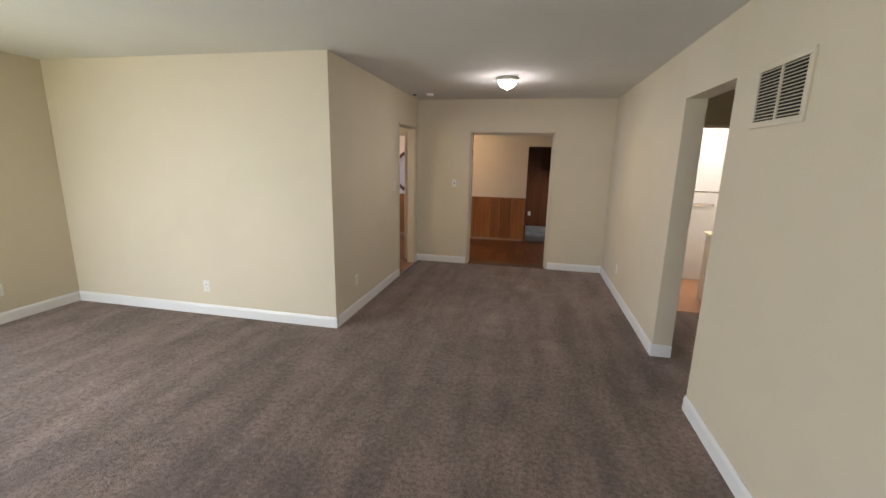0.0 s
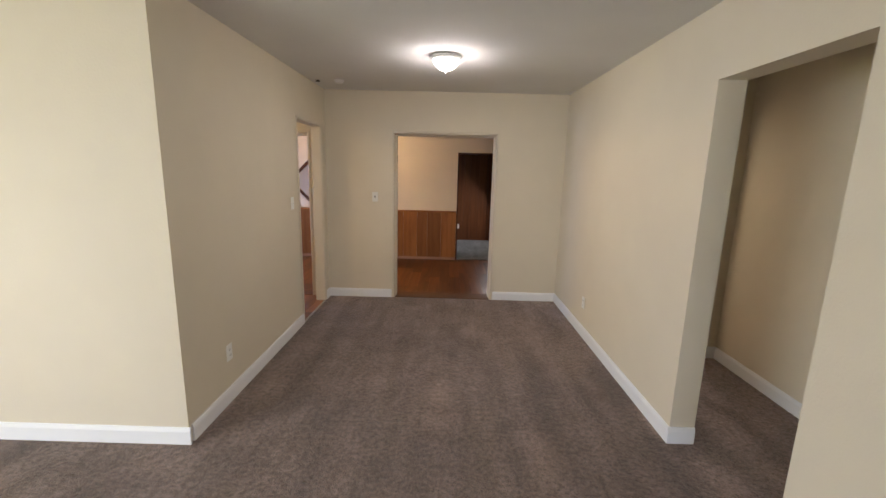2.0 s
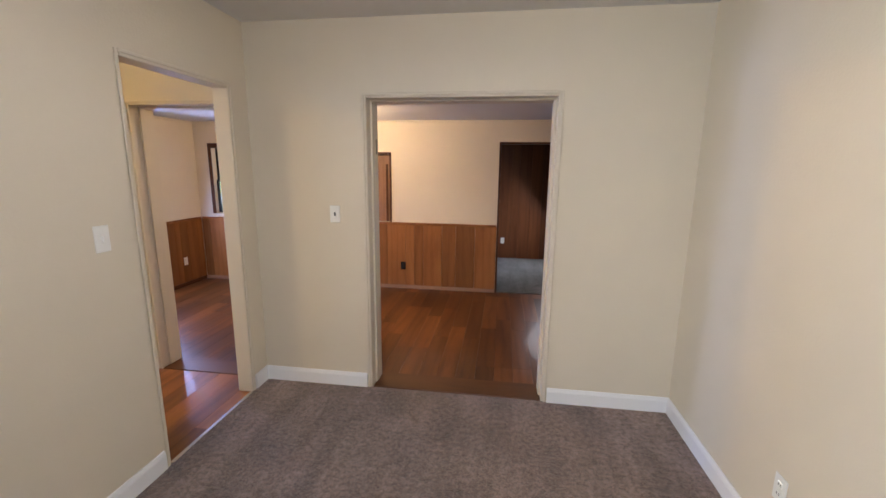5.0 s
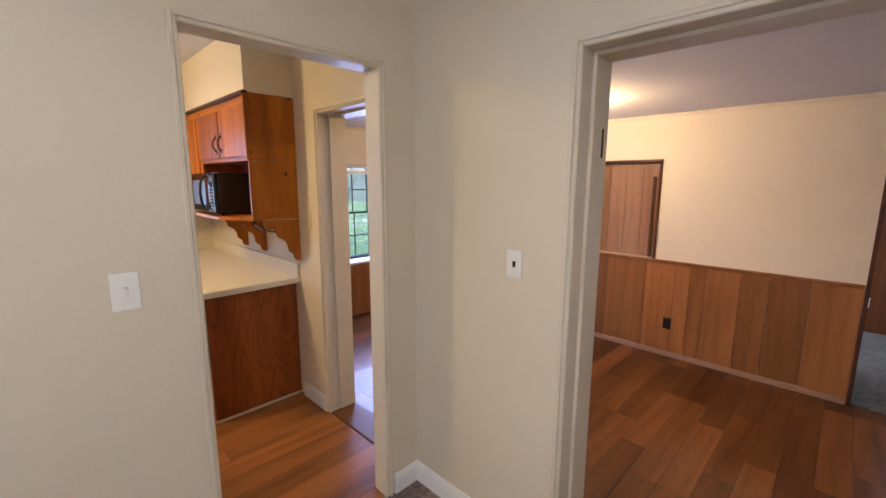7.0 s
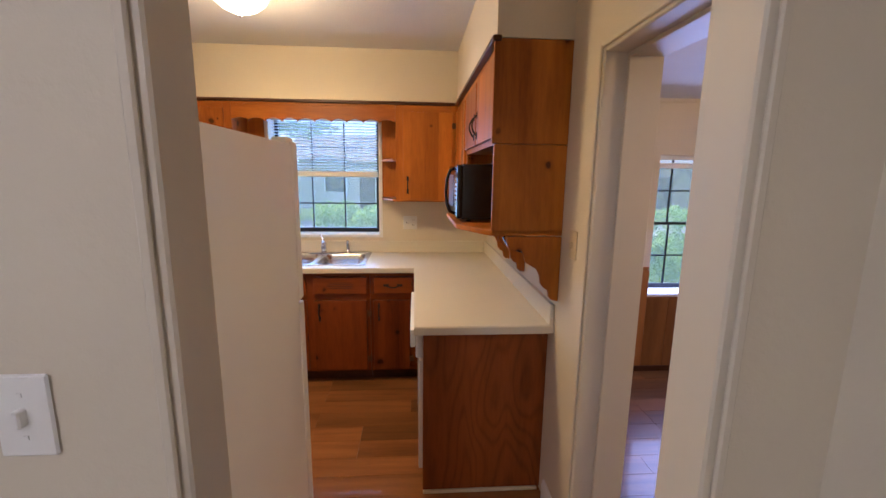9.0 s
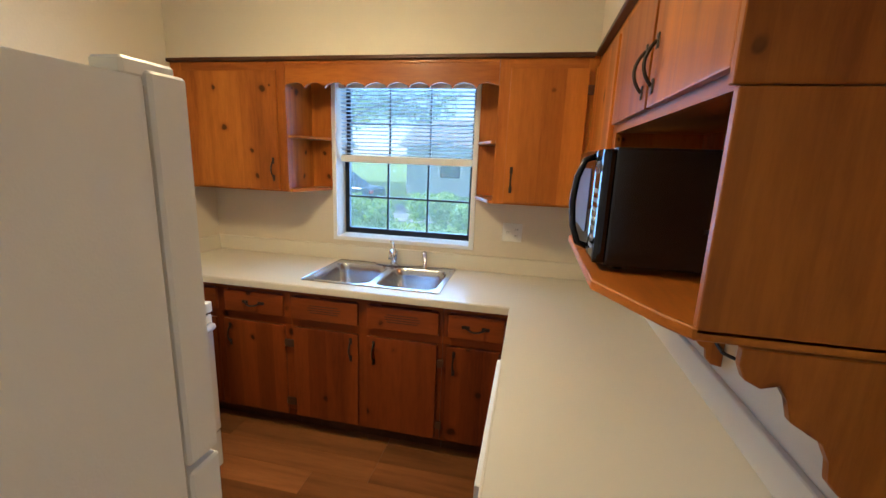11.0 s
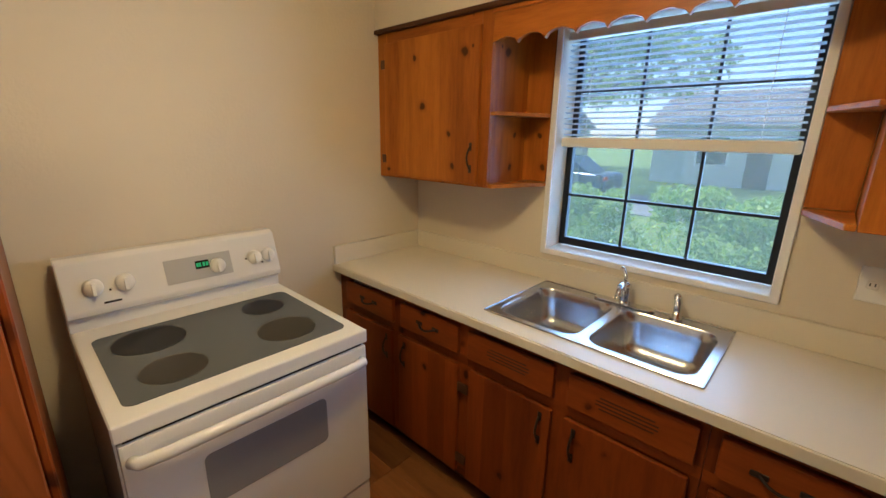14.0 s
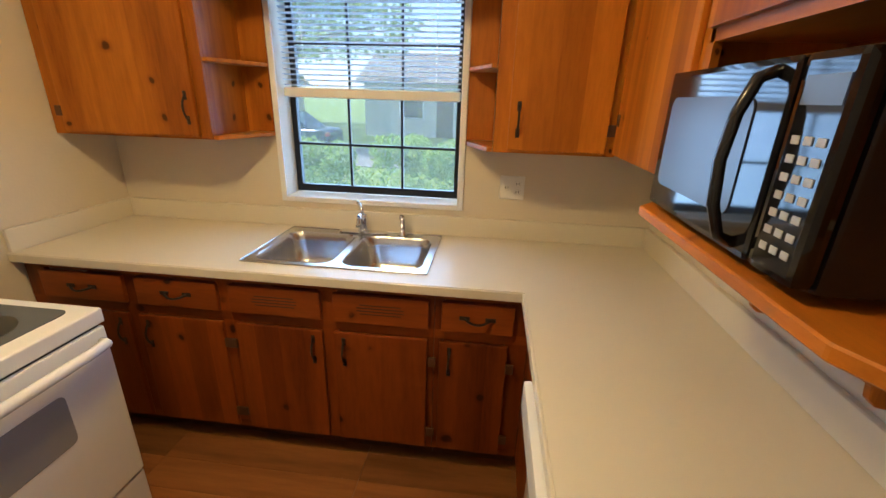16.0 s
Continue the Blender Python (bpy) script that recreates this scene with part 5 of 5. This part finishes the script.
single("sill", block(X_DW - 0.18, X_DW + 0.012, DW_W[0] - 0.01, DW_W[1] + 0.01, DW_W[2] - 0.02, DW_W[2] + 0.008, 0.004), WHITE_TRIM, "white painted den window sill", "sill", kind="structure")
blind("y", DW_W[0] + 0.004, DW_W[1] - 0.004, DW_W[3] - 0.002, DW_W[3] - 0.11, X_DW - 0.10, 1, "white venetian blind fully drawn up", 0)
window("window_3", "x", DW_N[0], DW_N[1], DW_N[2] + 0.01, DW_N[3], Y_DN + 0.07, -1, 2, 2, "dark framed sash window in the den")
for x0, x1, z0, z1 in ((DW_N[0] - 0.05, DW_N[0], DW_N[2], DW_N[3]), (DW_N[1], DW_N[1] + 0.05, DW_N[2], DW_N[3]), (DW_N[0] - 0.05, DW_N[1] + 0.05, DW_N[3], DW_N[3] + 0.07)):
    single("trim", block(x0, x1, Y_DN - 0.016, Y_DN - 0.0005, z0, z1, 0.003), DARK_TRIM, "dark stained window casing", "trim", kind="structure")
# living room's windows, out of view, placed to suit the daylight on its walls
for i in range(3):
    window("window_4", "y", -1.2 + i + 0.002, -0.2 + i - 0.002, 0.51, 2.05, X_W - 0.12, 1, 2, 2, "dark framed living-room window light")
for i in range(2):
    window("window_5", "x", -0.42 + 0.71 * i + 0.002, 0.29 + 0.71 * i - 0.002, 0.61, 2.08, LR_Y0 - 0.08, 1, 2, 2, "dark framed living-room window light")

single("threshold", block(DR[0] + 0.008, DR[1] - 0.008, Y_FAR + 0.004, Y_FAR + 0.225, DEN, 0.004, 0.006), wood("dark threshold board", (0.06, 0.026, 0.010), (0.13, 0.055, 0.02), "x", 0.4, knots=False), "dark stained wooden step down into the den", "threshold", kind="structure")
single("threshold", block(KD[0] + 0.008, KD[1] - 0.008, Y_FAR + 0.004, Y_FAR + 0.20, DEN, 0.004, 0.006), bpy.data.materials["dark threshold board"], "dark stained wooden step down from the kitchen", "threshold", kind="structure")
single("threshold", block(X_L - 0.012, X_L + 0.012, LD[0] + 0.008, LD[1] - 0.008, -0.01, 0.006, 0.003), STEEL, "thin worn metal carpet bar", "threshold", kind="structure")

RAIL = 0.79


def chair_rail(axis, a0, a1, d, side):
    prof = [(0, RAIL - 0.02), (0.016, RAIL - 0.02), (0.02, RAIL - 0.006), (0.03, RAIL), (0.03, RAIL + 0.014), (0, RAIL + 0.014)]
    t = prism([(d + side * u, v) for u, v in prof], axis, a0, a1)
    single("chair_rail", t, WAINSCOT, "brown wooden chair rail capping the wainscot", "rail", kind="structure")


chair_rail("x", X_DW + 0.03, SUN[0] - 0.03, Y_DN, -1)
chair_rail("x", SUN[1] + 0.03, 2.4, Y_DN, -1)
chair_rail("y", Y_FAR + TN, DW_W[0] - 0.02, X_DW, 1)
chair_rail("y", DW_W[1] + 0.0, Y_DN - 0.03, X_DW, 1)
for x0, x1 in ((X_DW + 0.02, SUN[0] - 0.03), (SUN[1] + 0.03, 2.4)):
    single("baseboard", block(x0, x1, Y_DN - 0.024, Y_DN - 0.0125, DEN, DEN + 0.05, 0.002), wood("pale worn shoe moulding %.1f" % x0, (0.25, 0.13, 0.07), (0.42, 0.26, 0.16), "x", 0.5, knots=False), "pale worn shoe moulding along the wainscot", "baseboard", kind="structure")
single("baseboard", block(X_DW + 0.0125, X_DW + 0.024, Y_FAR + TN, Y_DN - 0.03, DEN, DEN + 0.05, 0.002), DARK_TRIM, "dark shoe moulding along the wainscot", "baseboard", kind="structure")
# cove at the den ceiling
single("trim", block(X_DW, 2.4, Y_DN - 0.018, Y_DN - 0.0005, DEN_CEIL - 0.03, DEN_CEIL - 0.0005, 0.005), CREAM_TRIM, "cream cove moulding at the den ceiling", "trim", kind="structure")
single("trim", block(X_DW + 0.0005, X_DW + 0.018, Y_FAR + TN, Y_DN - 0.02, DEN_CEIL - 0.03, DEN_CEIL - 0.0005, 0.005), CREAM_TRIM, "cream cove moulding at the den ceiling", "trim", kind="structure")
# dark wood round the openings
for x0, x1, z0, z1 in ((PASS[0] - 0.025, PASS[0], PASS[2], PASS[3] + 0.025), (PASS[1], PASS[1] + 0.025, PASS[2], PASS[3] + 0.025), (PASS[0], PASS[1], PASS[3], PASS[3] + 0.025)):
    single("trim", block(x0, x1, Y_DN - 0.012, Y_DN + T + 0.005, z0, z1, 0.003), DARK_TRIM, "dark stained casing of the serving hatch", "trim", kind="structure")
for x0, x1, z0, z1 in ((SUN[0] - 0.025, SUN[0], DEN, SUN[3] + 0.025), (SUN[1], SUN[1] + 0.025, DEN, SUN[3] + 0.025), (SUN[0], SUN[1], SUN[3], SUN[3] + 0.025)):
    single("trim", block(x0, x1, Y_DN - 0.014, Y_DN + T + 0.005, z0, z1, 0.003), DARK_TRIM, "dark stained casing of the sunroom doorway", "trim", kind="structure")
plate("x", -1, -1.43, Y_DN - 0.012, 0.17, "dark socket")
plate("y", 1, 9.0, X_DW + 0.012, 0.19, "socket")
# boarded serving hatch
sh_ = thing("serving_hatch", ((PASS[0] + PASS[1]) / 2, Y_DN + 0.08, PASS[2]), "serving hatch closed with pale brown boards", "hatch")
HATCH = wood("pale brown panel board", (0.20, 0.105, 0.058), (0.36, 0.21, 0.125), "z", 0.35, knots=False, random_tone=0.3)
for i in range(4):
    w = (PASS[1] - PASS[0] - 0.004) / 4
    x = PASS[0] + 0.002 + i * w
    part("board", block(x + 0.001, x + w - 0.001, Y_DN + 0.075, Y_DN + 0.09, PASS[2] + 0.001, PASS[3] - 0.001, 0.002), HATCH, sh_)
# added dark strip stands for the opening's darker right jamb
part("batten", block(PASS[1] - 0.075, PASS[1] - 0.045, Y_DN + 0.06, Y_DN + 0.074, PASS[2] + 0.001, PASS[3] - 0.14, 0.003), DARK_TRIM, sh_, "dark strip for the hatch's right jamb")
# diamond-shaped mirror
dm = thing("diamond_mirror", (-2.93, Y_DN, 0.87), "diamond-shaped mirror in a dark wooden frame", "mirror")
cx, cz, R0, R1 = -2.93, 1.32, 0.45, 0.375
tips = lambda r: [(cx - r, cz), (cx, cz + r), (cx + r, cz), (cx, cz - r)]
o, n_ = tips(R0), tips(R1)
for i in range(4):
    j = (i + 1) % 4
    part("frame_side", prism([o[i], o[j], n_[j], n_[i]], "y", Y_DN - 0.03, Y_DN - 0.0005, bevel=0.003), DARK_TRIM, dm)
part("glass", prism(tips(R1 + 0.004), "y", Y_DN - 0.012, Y_DN - 0.004), MIRROR, dm)

# ---- sunroom behind the den ----
SRX0, SRX1, SRY = -2.55, 0.98, 11.78
slab("floor_sunroom", SRX0, SRX1, Y_DN + 0.0, SRY, DEN - 0.1, DEN + 0.012, CARPET_GREY, "grey worn indoor-outdoor carpet", "carpet")
slab("ceiling_sunroom", SRX0, SRX1 + 0.12, Y_DN + T, SRY + 0.12, 2.06, 2.16, CEIL, "white sunroom ceiling", "ceiling")
wall("wall_sunroom_north", "x", SRX0 - 0.1, SRX1 + 0.12, SRY, SRY + 0.12, -0.3, 2.2, material=DARK_PANEL, label="dark walnut panelled wall")
wall("wall_sunroom_west", "y", Y_DN + T, SRY, SRX0 - 0.12, SRX0, -0.3, 2.2, material=DARK_PANEL, label="dark walnut panelled wall")
wall("wall_sunroom_east", "y", Y_DN + T, SRY, SRX1, SRX1 + 0.12, -0.3, 2.2, [(10.45, 11.60, DEN + 0.02, 1.66)], DARK_PANEL, "dark walnut panelled wall with a glazed door")
gd = thing("glazed_door", (SRX1 + 0.05, 11.02, DEN), "dark wooden outside door with a tall glass light", "door")
for y0, y1, z0, z1 in ((10.46, 10.58, -0.14, 1.65), (11.47, 11.59, -0.14, 1.65), (10.58, 11.47, -0.14, 0.04), (10.58, 11.47, 1.50, 1.65)):
    part("rail", block(SRX1 + 0.03, SRX1 + 0.075, y0, y1, z0, z1, 0.003), DARK_TRIM, gd)
g = part("pane", block(SRX1 + 0.048, SRX1 + 0.054, 10.58, 11.47, 0.04, 1.50), GLASS, gd)
g.visible_shadow = False
plate("x", -1, 0.0, SRY - 0.013, 0.19, "socket")

# ---- outside ----
GROUND = -0.45
GRASS = mat("lawn", (0.07, 0.13, 0.03), 0.9)
_g = coords(GRASS)
link(GRASS, ramp(GRASS, noise_out(GRASS, _g, 3, 6, 0.7), [(0.3, (0.06, 0.13, 0.02)), (0.7, (0.17, 0.23, 0.05))]), bsdf(GRASS).inputs["Base Color"])
bump(GRASS, noise_out(GRASS, _g, 60, 3), 0.8, 0.03)
single("ground", block(-600, 600, -600, 600, GROUND - 0.5, GROUND), GRASS, "sunny green lawn with uneven tufts", "ground", kind="structure")
LEAF = mat("hedge leaf", (0.08, 0.17, 0.04), 0.45)
_i = LEAF.node_tree.nodes.new("ShaderNodeNewGeometry")
link(LEAF, ramp(LEAF, _i.outputs["Random Per Island"], [(0.0, (0.08, 0.18, 0.04)), (0.6, (0.20, 0.40, 0.09)), (1.0, (0.55, 0.62, 0.22))]), bsdf(LEAF).inputs["Base Color"])
_t = LEAF.node_tree.nodes.new("ShaderNodeBsdfTranslucent")
_t.inputs[0].default_value = (0.42, 0.60, 0.12, 1)
_m = node(LEAF, "ShaderNodeMixShader", Fac=0.45)
link(LEAF, bsdf(LEAF).outputs[0], _m.inputs[1])
link(LEAF, _t.outputs[0], _m.inputs[2])
link(LEAF, _m.outputs[0], LEAF.node_tree.nodes["Material Output"].inputs[0])
TREE_LEAF = mat("tree leaf", (0.05, 0.11, 0.03), 0.5)
_i = TREE_LEAF.node_tree.nodes.new("ShaderNodeNewGeometry")
link(TREE_LEAF, ramp(TREE_LEAF, _i.outputs["Random Per Island"], [(0.0, (0.05, 0.10, 0.025)), (1.0, (0.16, 0.25, 0.07))]), bsdf(TREE_LEAF).inputs["Base Color"])
_t = TREE_LEAF.node_tree.nodes.new("ShaderNodeBsdfTranslucent")
_t.inputs[0].default_value = (0.36, 0.50, 0.14, 1)
_m = node(TREE_LEAF, "ShaderNodeMixShader", Fac=0.45)
link(TREE_LEAF, bsdf(TREE_LEAF).outputs[0], _m.inputs[1])
link(TREE_LEAF, _t.outputs[0], _m.inputs[2])
link(TREE_LEAF, _m.outputs[0], TREE_LEAF.node_tree.nodes["Material Output"].inputs[0])
BARK = painted("grey brown bark", (0.12, 0.09, 0.07), 0.9, 0.9, 14, 0.5)


def leaf_cloud(rng, centres, count, size):
    """Many small folded leaves scattered round centres (x, y, z, rx, ry, rz)."""
    vs, fs = [], []
    for _ in range(count):
        cx, cy, cz, rx, ry, rz = centres[rng.randrange(len(centres))]
        while True:
            p = Vector((rng.uniform(-1, 1), rng.uniform(-1, 1), rng.uniform(-1, 1)))
            if 0.35 < p.length < 1:
                break
        c = Vector((cx + p.x * rx, cy + p.y * ry, cz + p.z * rz))
        d = Vector((rng.gauss(0, 1), rng.gauss(0, 1), rng.gauss(0.5, 0.8))).normalized()
        a = d.orthogonal().normalized()
        a = (Matrix.Rotation(rng.uniform(0, 6.28), 3, d) @ a)
        b = d.cross(a)
        s = size * rng.uniform(0.6, 1.4)
        k = len(vs)
        vs += [c - a * s, c + b * s * 0.45 + d * s * 0.12, c + a * s, c - b * s * 0.45 + d * s * 0.12]
        fs += [(k, k + 1, k + 2), (k, k + 2, k + 3)]
    return vs, fs


def leaves(name, vs, fs, material, parent, label=""):
    o = ORIGIN[parent]
    me = bpy.data.meshes.new(name)
    me.from_pydata([v - o for v in vs], [], fs)
    me.materials.append(material)
    ob = new(name, me)
    ob.parent = parent
    ORIGIN[ob] = o
    return tagged(ob, label, kind="stuff")


rng = random.Random(4)
for k in range(7):
    y = 1.5 + k * 1.75
    x = -7.6 + rng.uniform(-0.15, 0.15)
    sh = thing("hedge_shrub", (x, y, GROUND), "sunlit green hedge shrub with pale new tips", "shrub", "hedge outside the windows")
    part("stem", tube([(x, y, GROUND), (x + 0.03, y + 0.04, GROUND + 0.5), (x - 0.02, y, GROUND + 0.9)], 0.03, seg=6), BARK, sh)
    cs = [(x + rng.uniform(-0.2, 0.2), y + rng.uniform(-0.8, 0.8), GROUND + 0.55 + rng.uniform(0, 0.62), 0.5, 0.45, 0.42) for _ in range(9)]
    cs += [(x + rng.uniform(-0.25, 0.25), y + rng.uniform(-0.8, 0.8), GROUND + 1.28 + rng.uniform(0, 0.16), 0.2, 0.22, 0.2) for _ in range(7)]
    leaves("foliage", *leaf_cloud(rng, cs, 8500, 0.033), LEAF, sh)


def tree(x, y, h, r, count, seed):
    q = random.Random(seed)
    tr = thing("tree", (x, y, GROUND), "broad shade tree with a dense green crown", "tree", "trees across the lawn")
    bm = lathe([(0.32, 0), (0.22, 0.6), (0.19, h * 0.35), (0.12, h * 0.6), (0.04, h * 0.8)], (x, y, GROUND), seg=12)
    tips_ = []
    for i in range(9):
        a = i * 2.4
        z0 = GROUND + h * q.uniform(0.3, 0.5)
        e = (x + math.cos(a) * r * q.uniform(0.5, 0.85), y + math.sin(a) * r * q.uniform(0.5, 0.85), GROUND + h * q.uniform(0.45, 0.9))
        tube([(x, y, z0), ((x + e[0]) / 2, (y + e[1]) / 2, (z0 + e[2]) / 2 + 0.3), e], 0.06, bm, seg=6)
        tips_.append((*e, r * q.uniform(0.3, 0.48), r * q.uniform(0.3, 0.48), h * q.uniform(0.1, 0.17)))
    tips_.append((x, y, GROUND + h * 0.9, r * 0.5, r * 0.5, h * 0.14))
    part("trunk", bm, BARK, tr, smooth=True)
    leaves("crown", *leaf_cloud(q, tips_, count, 0.17), TREE_LEAF, tr)


tree(-23, 13, 8.5, 4.2, 6500, 1)
tree(-22, -4.0, 9.5, 5.0, 6500, 2)
tree(-33, 14, 11, 6.0, 6000, 3)
tree(-32, -9, 11, 6.0, 5000, 5)
tree(-17, 19, 9, 4.5, 5000, 6)
slab("road", -19.5, -15, -120, 120, GROUND - 0.02, GROUND + 0.02, painted("pale street asphalt", (0.16, 0.16, 0.165), 0.9, 0.5, 60), "pale sunlit street", "road")

# parked car
CAR = mat("dark blue car paint", (0.02, 0.045, 0.10), 0.25, 0.3)
cr = thing("car", (-17.5, -2.3, GROUND), "dark blue parked saloon car beside the street", "car")
cy0, cxm, zb = -4.5, -17.5, GROUND + 0.02
side_out = [(0, 0.35), (0.05, 0.62), (0.25, 0.74), (1.1, 0.84), (1.25, 0.88), (3.6, 0.90), (4.35, 0.88), (4.45, 0.75), (4.45, 0.38), (4.2, 0.24), (0.25, 0.24)]
part("body", prism([(cy0 + u, zb + v) for u, v in side_out], "x", cxm - 0.88, cxm + 0.88, bevel=0.05), CAR, cr)
cab = prism([(cy0 + u, zb + v) for u, v in [(1.15, 0.87), (1.85, 1.38), (2.3, 1.45), (3.1, 1.42), (3.85, 0.9)]], "x", cxm - 0.74, cxm + 0.74, bevel=0.04)
part("cabin", cab, CAR, cr)
part("side_window", prism([(cy0 + u, zb + v) for u, v in [(1.45, 0.93), (1.95, 1.33), (2.3, 1.38), (3.0, 1.35), (3.5, 0.93)]], "x", cxm + 0.735, cxm + 0.748), GLOSS, cr)
for u in (0.85, 3.6):
    for sx in (-0.8, 0.8):
        w = part("wheel", lathe([(0.2, -0.09), (0.31, -0.09), (0.32, 0), (0.31, 0.09), (0.2, 0.09)], (cxm + sx, cy0 + u, GROUND + 0.32), axis="x", seg=22), BLACK_PLASTIC, cr)
        part("rim", lathe([(0.02, 0.05), (0.2, 0.092), (0.02, 0.098)] if sx > 0 else [(0.02, -0.05), (0.2, -0.092), (0.02, -0.098)], (cxm + sx, cy0 + u, GROUND + 0.32), axis="x", seg=18), STEEL, w)
part("tail_lamp", block(cxm + 0.55, cxm + 0.86, cy0 + 4.42, cy0 + 4.47, zb + 0.68, zb + 0.8, 0.01), mat("red lens", (0.5, 0.02, 0.02), 0.2), cr)


def house(x, y, w, label, tone):
    ob = thing("house", (x, y, GROUND), label, "house", "houses across the street")
    part("wall", block(x - 4, x + 4, y - w / 2, y + w / 2, GROUND, GROUND + 2.7), painted("house wall %d" % y, tone, 0.8, 0.4, 20), ob)
    part("roof", prism([(x - 4.6, GROUND + 2.7), (x + 4.6, GROUND + 2.7), (x, GROUND + 4.6)], "y", y - w / 2 - 0.4, y + w / 2 + 0.4), painted("roof shingles %d" % y, (0.16, 0.14, 0.13), 0.9, 0.8, 12), ob)
    for k in (-0.3, 0.05, 0.32):
        win = part("window", block(x + 3.99, x + 4.03, y + k * w - 0.6, y + k * w + 0.6, GROUND + 1.0, GROUND + 2.2), GLOSS, ob)
        part("frame", block(x + 4.0, x + 4.05, y + k * w - 0.68, y + k * w - 0.6, GROUND + 0.95, GROUND + 2.25), WHITE_TRIM, win)
        part("frame", block(x + 4.0, x + 4.05, y + k * w + 0.6, y + k * w + 0.68, GROUND + 0.95, GROUND + 2.25), WHITE_TRIM, win)
    part("door", block(x + 3.99, x + 4.04, y - 0.16 * w - 0.45, y - 0.16 * w + 0.45, GROUND, GROUND + 2.05), DARK_TRIM, ob)


house(-30, 5, 13, "pale one-storey house across the street", (0.62, 0.60, 0.56))
house(-31, 24, 14, "tan brick one-storey house across the street", (0.40, 0.28, 0.2))
house(-31, -16, 14, "cream one-storey house across the street", (0.6, 0.55, 0.45))

# ---- planks and boards ----
def plank_mesh(w, l, th):
    t = block(-w / 2 + 0.0005, w / 2 - 0.0005, 0.0005, l - 0.0005, -th, 0, 0.0008)
    me = bpy.data.meshes.new("plank")
    t.to_mesh(me)
    t.free()
    return me


PLANKS = {}


def lay_planks(floor, x0, x1, y0, y1, z, w, material, seed):
    """Planks along y, in staggered rows, each an object of its own under its floor."""
    q = random.Random(seed)
    n = max(1, round((x1 - x0) / w))
    w = (x1 - x0) / n
    o = ORIGIN[floor]
    for i in range(n):
        y = y0
        first = True
        while y < y1 - 0.01:
            l = q.choice((0.9, 1.2)) if not first else q.choice((0.3, 0.6, 0.9))
            first = False
            if y1 - (y + l) < 0.15:
                l = y1 - y
            key = (round(w, 4), round(l, 3), material.name)
            if key not in PLANKS:
                PLANKS[key] = plank_mesh(w, l, 0.01)
                PLANKS[key].materials.append(material)
            ob = new("plank", PLANKS[key])
            ob.parent = floor
            ob.location = Vector((x0 + (i + 0.5) * w, y, z)) - o
            y += l


fk = bpy.data.objects["subfloor_kitchen"]
fd = bpy.data.objects["subfloor_den"]
tagged(fk, "orange-brown wood-look plank floor in the kitchen", "floor")
tagged(fd, "red-brown wood-look plank floor in the den", "floor")
lay_planks(fk, X_W, X_KE, Y_KS, Y_FAR, 0.0, 0.15, FLOOR_WOOD_Y, 1)
lay_planks(fk, X_KE, X_L - 0.012, LD[0] + 0.006, LD[1] - 0.006, 0.0, 0.12, FLOOR_WOOD_Y, 2)
lay_planks(fd, X_DW, 2.4, Y_FAR + TN, Y_DN, DEN, 0.165, DEN_WOOD, 3)


def boards(host, axis, a0, a1, d, side, spans, material, seed, lo=0.10, hi=0.20, grow=0.012):
    """Upright boards along a wall; spans(a) gives the height band of the board at a."""
    q = random.Random(seed)
    o = ORIGIN[host]
    a = a0
    cache = {}
    while a < a1 - 0.02:
        w = q.choice((lo, (lo + hi) / 2, hi))
        b = min(a + w, a1)
        if a1 - b < 0.05:
            b = a1
        z0, z1 = spans((a + b) / 2)
        if z1 > z0:
            t = block(a + 0.001, b - 0.001, 0, grow, z0, z1, 0.0018)
            if side < 0:
                for v in t.verts:
                    v.co.y = -v.co.y
                bmesh.ops.reverse_faces(t, faces=t.faces[:])
            for v in t.verts:
                v.co = Vector((v.co.x, d + v.co.y, v.co.z)) if axis == "x" else Vector((d + v.co.y, v.co.x, v.co.z))
            bmesh.ops.recalc_face_normals(t, faces=t.faces[:])
            ob = part("board", t, material, host)
        a = b


wn_ = bpy.data.objects["wall_den_north"]
ww_ = bpy.data.objects["wall_den_west"]
boards(wn_, "x", X_DW + 0.014, SUN[0] - 0.026, Y_DN - 0.0005, -1, lambda a: (DEN, RAIL - 0.02), WAINSCOT, 3, 0.13, 0.27)
boards(wn_, "x", SUN[1] + 0.026, 2.38, Y_DN - 0.0005, -1, lambda a: (DEN, RAIL - 0.02), WAINSCOT, 4, 0.13, 0.27)
boards(ww_, "y", Y_FAR + TN + 0.01, DW_W[0], X_DW + 0.0005, 1, lambda a: (DEN, RAIL - 0.02), WAINSCOT, 5)
boards(ww_, "y", DW_W[0], DW_W[1], X_DW + 0.0005, 1, lambda a: (DEN, DW_W[2] - 0.022), WAINSCOT, 6)
boards(ww_, "y", DW_W[1], Y_DN - 0.014, X_DW + 0.0005, 1, lambda a: (DEN, RAIL - 0.02), WAINSCOT, 7)
sn_ = bpy.data.objects["wall_sunroom_north"]
boards(sn_, "x", SRX0, SRX1, SRY - 0.0005, -1, lambda a: (DEN + 0.013, 2.058), DARK_PANEL, 8, 0.15, 0.28)
se_ = bpy.data.objects["wall_sunroom_east"]
boards(se_, "y", Y_DN + T + 0.01, 10.44, SRX1 - 0.0005, -1, lambda a: (DEN + 0.013, 2.058), DARK_PANEL, 9, 0.12, 0.2)
boards(se_, "y", 11.61, SRY - 0.015, SRX1 - 0.0005, -1, lambda a: (DEN + 0.013, 2.058), DARK_PANEL, 10, 0.12, 0.2)
